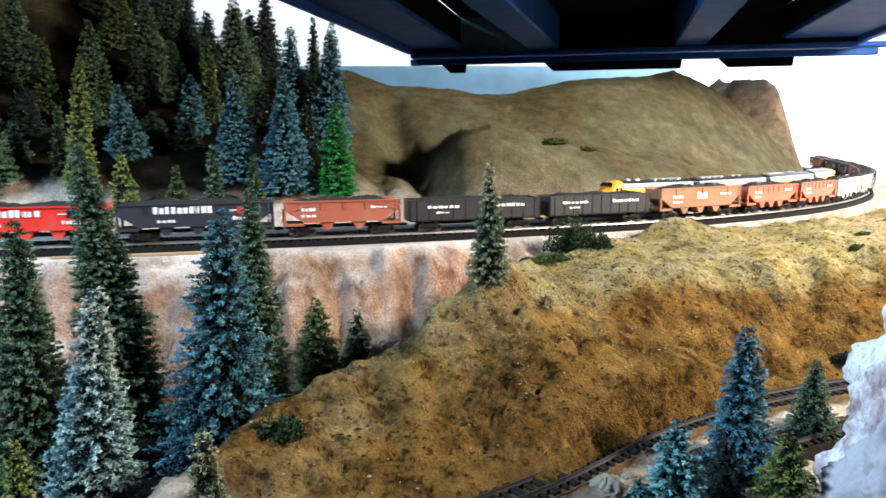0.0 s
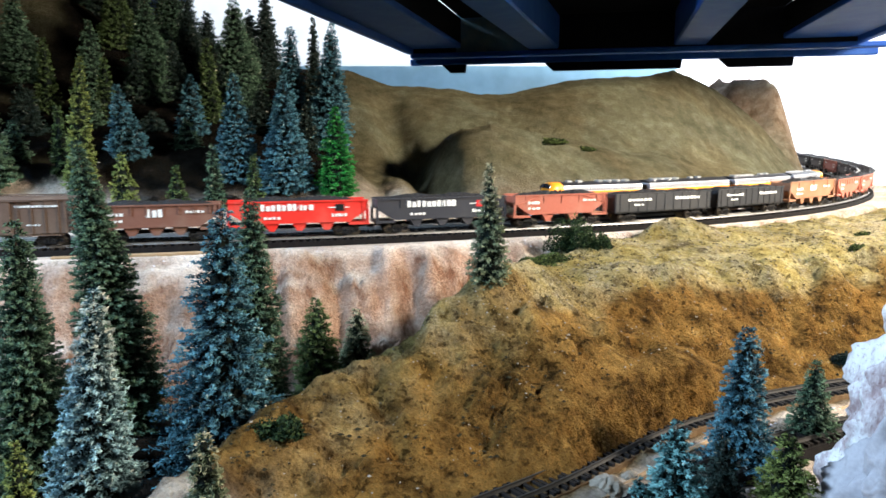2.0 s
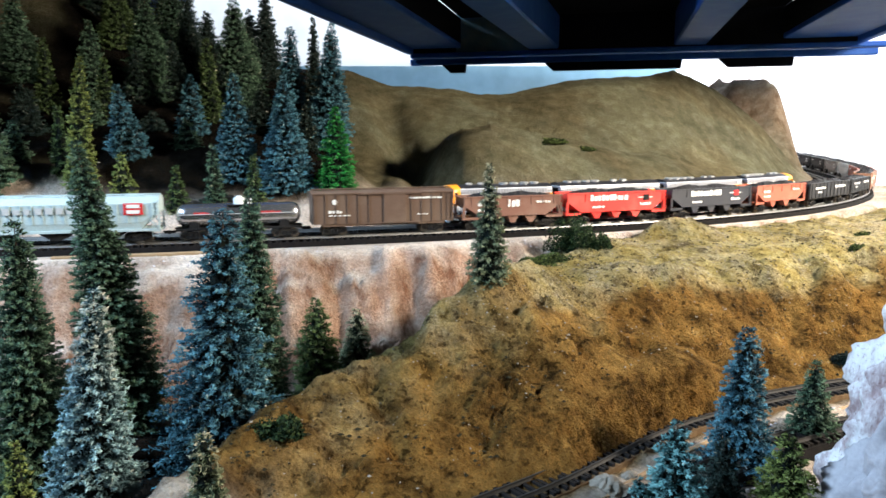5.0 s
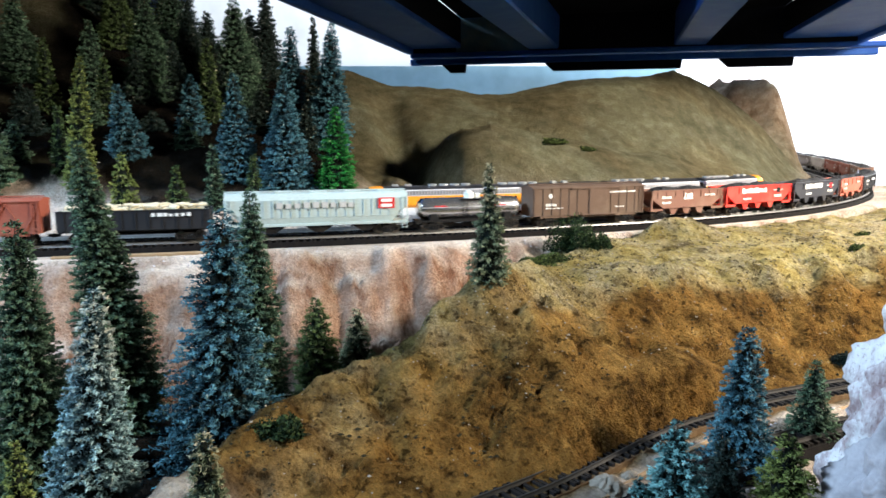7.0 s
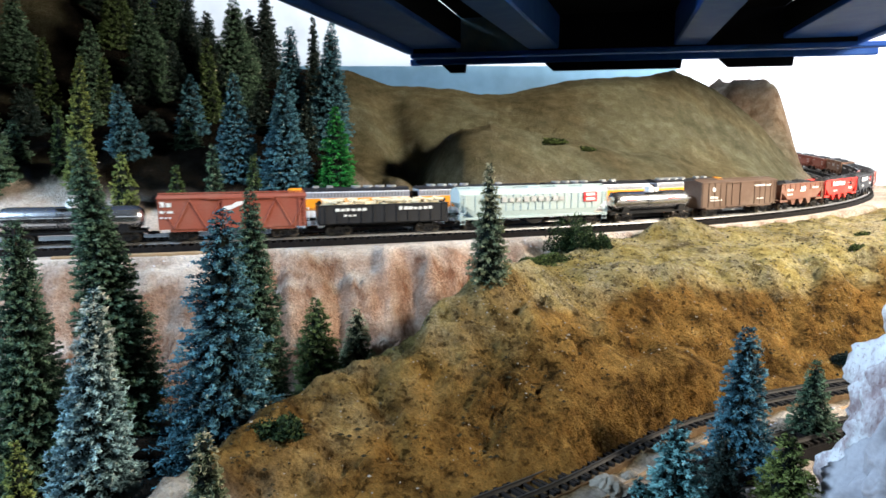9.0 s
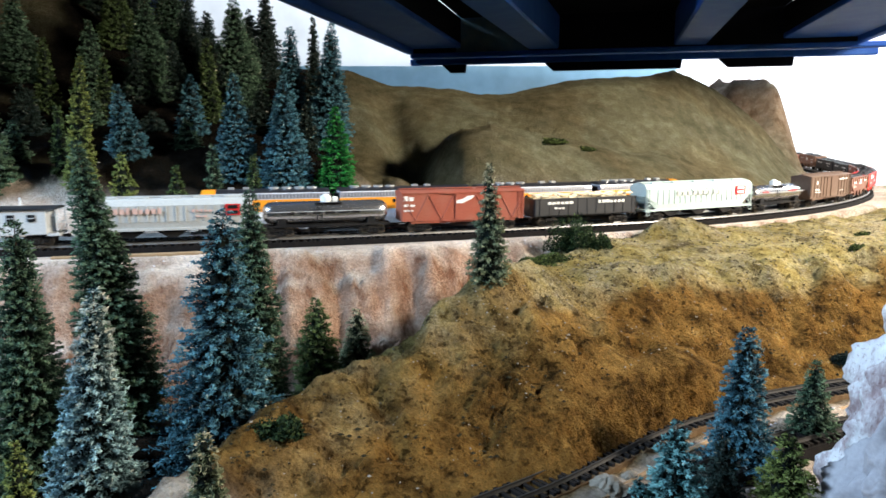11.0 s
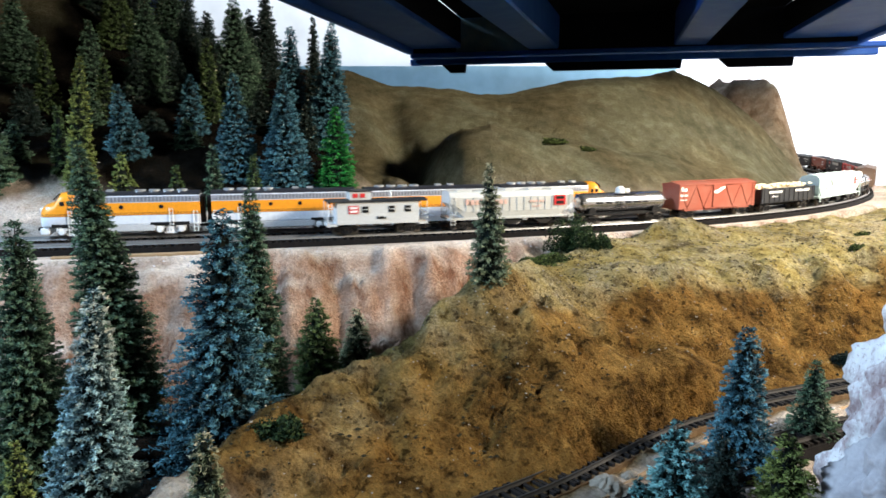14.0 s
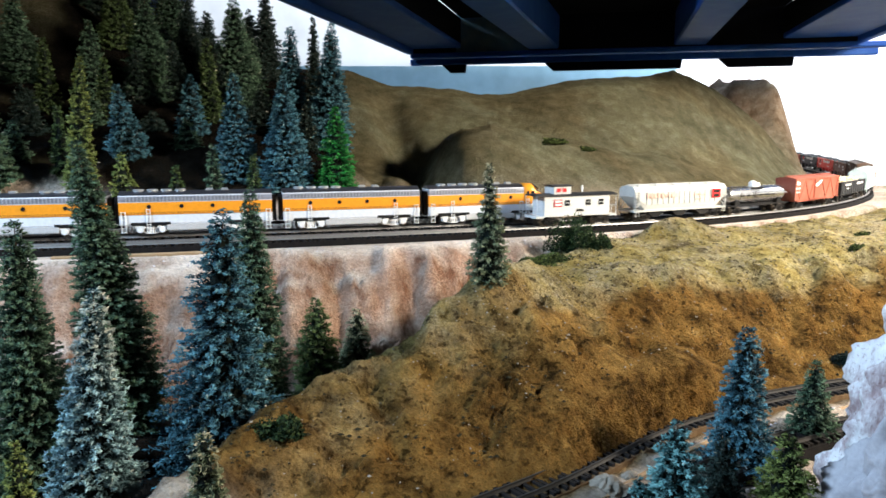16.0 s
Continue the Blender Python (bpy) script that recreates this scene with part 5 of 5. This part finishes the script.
ORANGE, SILV, GREY, INK = (0.80, 0.30, 0.012), (0.68, 0.70, 0.75), (0.22, 0.22, 0.25), (0.02, 0.02, 0.024)
BODYCOAT = livery("diesel_bands", [(0, SILV), (0.0252, INK), (0.0257, ORANGE), (0.0266, INK), (0.0271, ORANGE), (0.0280, INK), (0.0284, ORANGE), (0.0405, SILV), (0.0411, GREY), (0.0478, SILV), (0.0486, INK)])
NOSECOAT = livery("diesel_nose_bands", [(0, SILV), (0.0252, INK), (0.0257, ORANGE), (0.0266, INK), (0.0271, ORANGE), (0.0280, INK), (0.0284, ORANGE)])
DARKGLASS = paint("dark_window", (0.015, 0.016, 0.02), 0.1, 0, 0.05)
FANS = paint("roof_fan_metal", (0.55, 0.56, 0.58), 0.3, 0.6, 0.2)


def ring(hw, zb, zt, shoulder, x, lean=0.0):
    """Section of a streamlined body: upright sides, rounded roof."""
    pts = [(-hw * 0.94, zb), (-hw, zb + 0.002), (-hw, zt - shoulder)]
    for k in range(1, 8):
        a = math.pi * (1 - k / 8)
        pts.append((hw * math.cos(a) * (1.0 if abs(math.cos(a)) > 0.9 else 0.985), zt - shoulder + shoulder * math.sin(a) ** 0.8))
    pts += [(hw, zt - shoulder), (hw, zb + 0.002), (hw * 0.94, zb)]
    return [(x + lean * (z - zb), y, z) for y, z in pts]


def loft(rings, mat, car, name, smooth=False):
    bm = bmesh.new()
    vs = [[bm.verts.new(p) for p in r] for r in rings]
    n = len(vs[0])
    for r, q in zip(vs, vs[1:]):
        for k in range(n):
            bm.faces.new((r[k], q[k], q[(k + 1) % n], r[(k + 1) % n])).smooth = smooth
    bm.faces.new(vs[0])
    bm.faces.new(vs[-1][::-1])
    bmesh.ops.recalc_face_normals(bm, faces=bm.faces)
    return part(name, bm, mat, car)


def diesel(L, cab, label, turns=-1):
    """An orange and silver cab or booster unit; the nose points to +x."""
    car = new("diesel_unit")
    tagged(car, label, "locomotive", "diesel units")
    e = L / 2
    z0, h = 0.0132, 0.0535
    front = e - 0.040 if cab else e - 0.001
    loft([ring(HW, z0, h, 0.009, -e + 0.001), ring(HW, z0, h, 0.009, front)], BODYCOAT, car, "body")
    if cab:
        loft([ring(HW, z0, h, 0.009, front + 0.0002), ring(HW, z0, h, 0.009, front + 0.013), ring(HW, z0, h - 0.0005, 0.0095, front + 0.0165),
              ring(HW * 0.99, z0, 0.0435, 0.010, front + 0.0225), ring(HW * 0.97, z0, 0.0412, 0.011, front + 0.029), ring(HW * 0.88, z0, 0.0388, 0.013, front + 0.035),
              ring(HW * 0.70, z0 + 0.001, 0.0350, 0.013, front + 0.0385), ring(HW * 0.42, z0 + 0.003, 0.0300, 0.010, front + 0.0400)], NOSECOAT, car, "nose", True)
        for s in (-1, 1):
            xa = front + 0.0185
            bm = bmesh.new()
            q = [(xa, s * 0.0012, 0.0515), (xa, s * 0.0118, 0.0500), (xa + 0.0042, s * 0.0135, 0.0450), (xa + 0.0042, s * 0.0012, 0.0455)]
            bm.faces.new([bm.verts.new(p) for p in q])
            r = bmesh.ops.extrude_face_region(bm, geom=bm.faces[:])
            bmesh.ops.translate(bm, verts=[v for v in r["geom"] if isinstance(v, bmesh.types.BMVert)], vec=(0.0012, 0, 0.0005))
            bmesh.ops.recalc_face_normals(bm, faces=bm.faces)
            part("windscreen", bm, DARKGLASS, car)
            part("side_window", boxed(front + 0.0115, front + 0.0165, s * HW - 0.0004, s * HW + 0.0005, 0.0385, 0.0435, bevel=0.0003), DARKGLASS, car)
            part("side_window", boxed(front + 0.0045, front + 0.0085, s * HW - 0.0004, s * HW + 0.0005, 0.0385, 0.0435, bevel=0.0003), DARKGLASS, car)
            part("number_board", boxed(front + 0.028, front + 0.032, s * 0.0125 - 0.002, s * 0.0125 + 0.002, 0.0345, 0.0372), WHITEP, car)
        bm = bmesh.new()
        rod(bm, (front + 0.0385, 0, 0.0330), (front + 0.0415, 0, 0.0328), 0.0030, 0.0026, seg=16)
        part("headlight", bm, WHITEP, car, "pale round headlight")
        part("pilot", boxed(front + 0.030, front + 0.040, -0.0135, 0.0135, 0.0045, 0.0120, bevel=0.001), NOSECOAT, car)
    for s in (-1, 1):
        y = s * HW
        xs = (-0.045, 0.0, 0.030) if cab else (-0.055, -0.018, 0.018, 0.055)
        for x in xs:
            bm = bmesh.new()
            rod(bm, (x, y - s * 0.0002, 0.0355), (x, y + s * 0.0006, 0.0355), 0.0024, seg=14)
            part("porthole", bm, DARKGLASS, car)
        bm = bmesh.new()
        n = int((front + e - 0.016) / 0.0042)
        for k in range(n):
            x = -e + 0.009 + k * 0.0042
            box(bm, x, x + 0.0016, y - 0.0004, y + 0.0004, 0.0414, 0.0474)
        part("grille", bm, paint("grille_grey", (0.36, 0.37, 0.40), 0.4, 0.3, 0.15), car)["kind"] = "stuff"
        part("skirt", boxed(-e * 0.40, e * 0.40, s * (HW - 0.0010) - 0.001, s * (HW - 0.0010) + 0.001, 0.0066, 0.0136), SILVER, car)
    part("fuel_tank", boxed(-0.024, 0.024, -0.0125, 0.0125, 0.0045, 0.0118, bevel=0.0015), SILVER, car)
    ladder(car, -e + 0.006, 0.0040, 0.0300, WHITEP, w=0.005)
    ladder(car, (front - 0.004) if cab else e - 0.006, 0.0040, 0.0300, WHITEP, w=0.005)
    for k in range(4):
        bm = bmesh.new()
        x = -e + 0.022 + k * 0.016
        rod(bm, (x, 0, h - 0.001), (x, 0, h + 0.0016), 0.0064, seg=18)
        part("roof_fan", bm, FANS, car)
    for k in range(2):
        x = 0.010 + k * 0.018
        part("exhaust", boxed(x, x + 0.008, -0.0035, 0.0035, h - 0.001, h + 0.0020, bevel=0.0004), FANS, car)
    for s in (-1, 1):
        bogie(car, s * L * 0.30, BRIGHT, 0.027, turns)
        for side in (-1, 1):
            y = side * (HW + 0.0002)
            # black plate painted in for the shaded gap above the bogie
            part("arch_gap_shade", boxed(s * L * 0.30 - 0.023, s * L * 0.30 + 0.023, min(y, y - side * 0.002), max(y, y - side * 0.002), 0.0128, 0.0172, bevel=0.0008), BLACKP, car)
            for k in (-1, 1):
                x = s * L * 0.30 + k * 0.0125
                bm = rod(bmesh.new(), (x, side * 0.0128, 0.0076), (x, side * 0.0160, 0.0076), 0.0046, 0.0034, seg=12)
                box(bm, x - 0.0058, x + 0.0058, side * 0.0140 - 0.0012, side * 0.0140 + 0.0012, 0.0092, 0.0118, bevel=0.0003)
                part("journal_box", bm, BRIGHT, car)
        ladder(car, s * (e - 0.034), 0.0040, 0.0330, WHITEP, w=0.004)
        coupler(car, s * (e - 0.003), s)
        if not cab or s < 0:
            part("diaphragm", boxed(min(s * (e - 0.001), s * (e + 0.004)), max(s * (e - 0.001), s * (e + 0.004)), -0.009, 0.009, 0.014, 0.046), BLACKP, car)
    return car


def make_trains():
    oxide, black = (0.33, 0.085, 0.05), (0.012, 0.013, 0.017)
    brown = (0.17, 0.075, 0.05)
    rows = [
        (caboose(0.132, 0.0445, "white caboose with black roof and red emblem"), 1.261, 0.132),
        (covered_hopper(0.186, 0.0500, (0.47, 0.475, 0.46), "white covered hopper with orange-red lettering", True, 3), 1.440, 0.186),
        (tank_car(0.162, "silver tank car with a white dome", False, 4), 1.615, 0.162),
        (boxcar(0.174, 0.0525, (0.29, 0.082, 0.052), "oxide-red boxcar with diagonal truss sides", True, 5), 1.788, 0.174),
        (gondola(0.170, 0.0370, black, "black gondola heaped with pale cut wood", "wood", 6), 1.965, 0.170),
        (covered_hopper(0.226, 0.0530, (0.42, 0.51, 0.51), "pale green covered hopper with red emblem", False, 7), 2.168, 0.226),
        (tank_car(0.152, "silver tank car with red marks", True, 8), 2.362, 0.152),
        (boxcar(0.186, 0.0540, (0.115, 0.075, 0.055), "dark brown boxcar with white lettering", False, 9), 2.533, 0.186),
        (hopper(0.148, 0.0425, brown, "brown hopper car loaded with coal", 3, 8, True, seed=10), 2.704, 0.148),
        (hopper(0.172, 0.0430, (0.66, 0.022, 0.012), "bright red hopper car loaded with coal", 1, 3, seed=11), 2.863, 0.172),
        (hopper(0.178, 0.0430, (0.022, 0.024, 0.034), "black hopper car loaded with coal", 1, 3, seed=12), 3.040, 0.178),
        (hopper(0.148, 0.0425, oxide, "oxide-red hopper car with diagonal braces", 3, 5, seed=13, diag=True, bays=2), 3.207, 0.148),
        (gondola(0.186, 0.0400, black, "black gondola loaded with coal", "coal", 14), 3.378, 0.186),
        (gondola(0.172, 0.0400, black, "black gondola loaded with coal", "coal", 15), 3.561, 0.172),
        (hopper(0.172, 0.0450, (0.24, 0.11, 0.055), "tan-brown hopper car loaded with coal", 3, 3, True, seed=16), 3.742, 0.172),
        (hopper(0.144, 0.0425, (0.36, 0.10, 0.06), "rusty red ribbed hopper car with coal", 3, 9, seed=17), 3.908, 0.144),
        (hopper(0.144, 0.0425, (0.36, 0.10, 0.06), "rusty red ribbed hopper car with coal", 3, 9, seed=18), 4.055, 0.144),
        (hopper(0.138, 0.0425, (0.60, 0.60, 0.58), "light grey hopper car with coal", 3, 8, seed=19), 4.200, 0.138),
    ]
    s = 4.345
    for k, c in enumerate(((0.30, 0.29, 0.28), black, black, (0.30, 0.07, 0.05), black, black, (0.26, 0.08, 0.06))):
        rows.append((hopper(0.140, 0.0425, c, "dusty coal hopper car on the far curve", 3, 8, seed=30 + k), s, 0.140))
        s += 0.146
    FREIGHT.extend(rows)
    for k in range(4):
        unit = diesel(0.180, k in (0, 3), ("orange and silver cab diesel locomotive" if k in (0, 3) else "orange and silver booster diesel unit"), 2 if k == 0 else -1)
        DIESELS.append((unit, 3.575 + 0.090 + 0.191 * k, 0.180, k == 0))


room()
build_terrain()
upper_deck()
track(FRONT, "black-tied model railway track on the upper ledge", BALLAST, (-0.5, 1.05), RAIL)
track(REAR, "second black-tied track beside the hill", BALLAST, (-0.5, 0.2), RAIL)
track(LOWER, "lower model railway track at the bank's foot", DIRTBED, (-0.1, 0.8), DULLRAIL)
track(LOWER2, "lowest track behind the small trees", BALLAST, (0.0, 0.6), DULLRAIL)
edge = raw("roadbed_edge", *sweep(offset(LOWER, -0.031)[::4], [(-0.002, -0.025), (0.0022, -0.025), (0.0016, -0.0088), (-0.0012, -0.0098)]), CORK)
tagged(edge, "tan cork edging strip beside the lower track", "trim", kind="structure")
edge = raw("roadbed_edge", *sweep(np.array([q for q in offset(FRONT, -0.036) if -0.42 < q[0] < -0.24]), [(-0.003, -0.04), (0.003, -0.04), (0.0025, -0.0085), (-0.0025, -0.0095)]), CORK)
tagged(edge, "tan cork edging strip beside the upper track", "trim", kind="structure")
KINDWORD = {"blue": "blue-green", "spruce": "dark green", "teal": "teal", "green": "green", "olive": "yellow-green", "bright": "bright green", "pale": "pale frosted green", "sage": "dusty sage-green", "shaded": "shade-darkened green"}
for n, (x, y, h, r, kind) in enumerate(TREES):
    size = "tall" if h > 0.17 else ("small" if h < 0.09 else "slender")
    near = y < 0.75
    low = near and kind == "blue" and x < 0
    conifer(x, y, height(x, y), h, r * (1.0 if near else 0.94), kind, 100 + n, f"{size} {KINDWORD[kind]} model conifer on the plaster hillside",
            coarse=(1.15 if low else 1.0) if near else 1.45, droop=0.42 if low else 0.34, lean=LEANING.get((x, y), (0.0, 0.0)), shaggy=1.3 if low else 0.3, sparse=(1.35 if low else 1.12) if near else 1.0)
white_rock(0.360, 0.415, -0.15, (0.083, 0.062), 0.085, 3, "tall white plaster rock outcrop with plum-brown washes", MARBLED, 0.22)
white_rock(0.286, 0.388, -0.15, (0.064, 0.046), -0.018, 4, "smooth grey plaster foot of the rock outcrop", GREYPLASTER, 0.8)
for n, (x, y, r) in enumerate([(0.135, 0.470, 0.008), (0.150, 0.462, 0.006), (0.100, 0.430, 0.010), (0.127, 0.447, 0.007), (0.165, 0.485, 0.006)]):
    white_rock(x, y, height(x, y) - 0.004, (r, r * 0.8), height(x, y) + r * 0.7, 20 + n, "small grey stone beside the lower track", GREYSTONE)
white_rock(-0.118, 0.625, -0.14, (0.012, 0.009), -0.121, 8, "pale grey boulder in the ravine", GREYSTONE)
white_rock(0.115, 0.455, -0.135, (0.020, 0.014), -0.115, 9, "grey boulder beside the lower track", GREYSTONE)
# the first two, flat and olive, stand in for the lone tree's cast shadow
for n, (x, y, r, kind, h) in enumerate([(0.098, 0.745, 0.020, "olive", 0.3), (0.128, 0.790, 0.026, "olive", 0.35), (0.163, 0.855, 0.031, "green", 1.25), (0.192, 0.848, 0.020, "green", 1.0), (0.185, 1.22, 0.03, "olive", 0.25), (0.60, 0.98, 0.013, "olive", 0.6), (0.68, 1.05, 0.014, "green", 0.5), (0.52, 0.86, 0.012, "olive", 0.6), (-0.108, 0.435, 0.017, "green", 0.5), (0.42, 0.70, 0.012, "shaded", 0.9), (0.25, 1.24, 0.02, "olive", 0.3)]):
    shrub(x, y, height(x, y) - 0.003, r, kind, 40 + n, "low clump of dark foam foliage on the slope, two standing in for tree shadow", h)
scatter("pebbles", "loose pale pebbles on the bank", lambda x, y, w, lo, p, o, g, q: (w < -0.04) & (lo > 0.03) & (o > 0.4) & (q < 0.35 + 0.5 * g), 16000, 0.0015, GREYSTONE, 1, (-0.25, 1.1), (0.35, 1.1))
scatter("turf_flecks", "dark foam flecks on the ochre bank", lambda x, y, w, lo, p, o, g, q: (w < -0.04) & (lo > 0.028) & (o > 0.5) & (q < 0.6 - 0.3 * g) & (fractal(x, y, 16, 3) + 0.5 * value_noise(x, y, 90) > 0.05), 44000, 0.0024, TURF, 2, (-0.25, 1.1), (0.35, 1.1), 0.6, "turf")
scatter("rubble", "pale rubble along the ledge and lower track", lambda x, y, w, lo, p, o, g, q: ((w < -0.022) & (w > -0.06) & (q < 0.5)) | ((lo < -0.022) & (lo > -0.16) & (q < 0.3)), 16000, 0.0020, ROCKPLASTER, 3, (-0.5, 1.0), (0.35, 1.2))
make_trains()


motions()
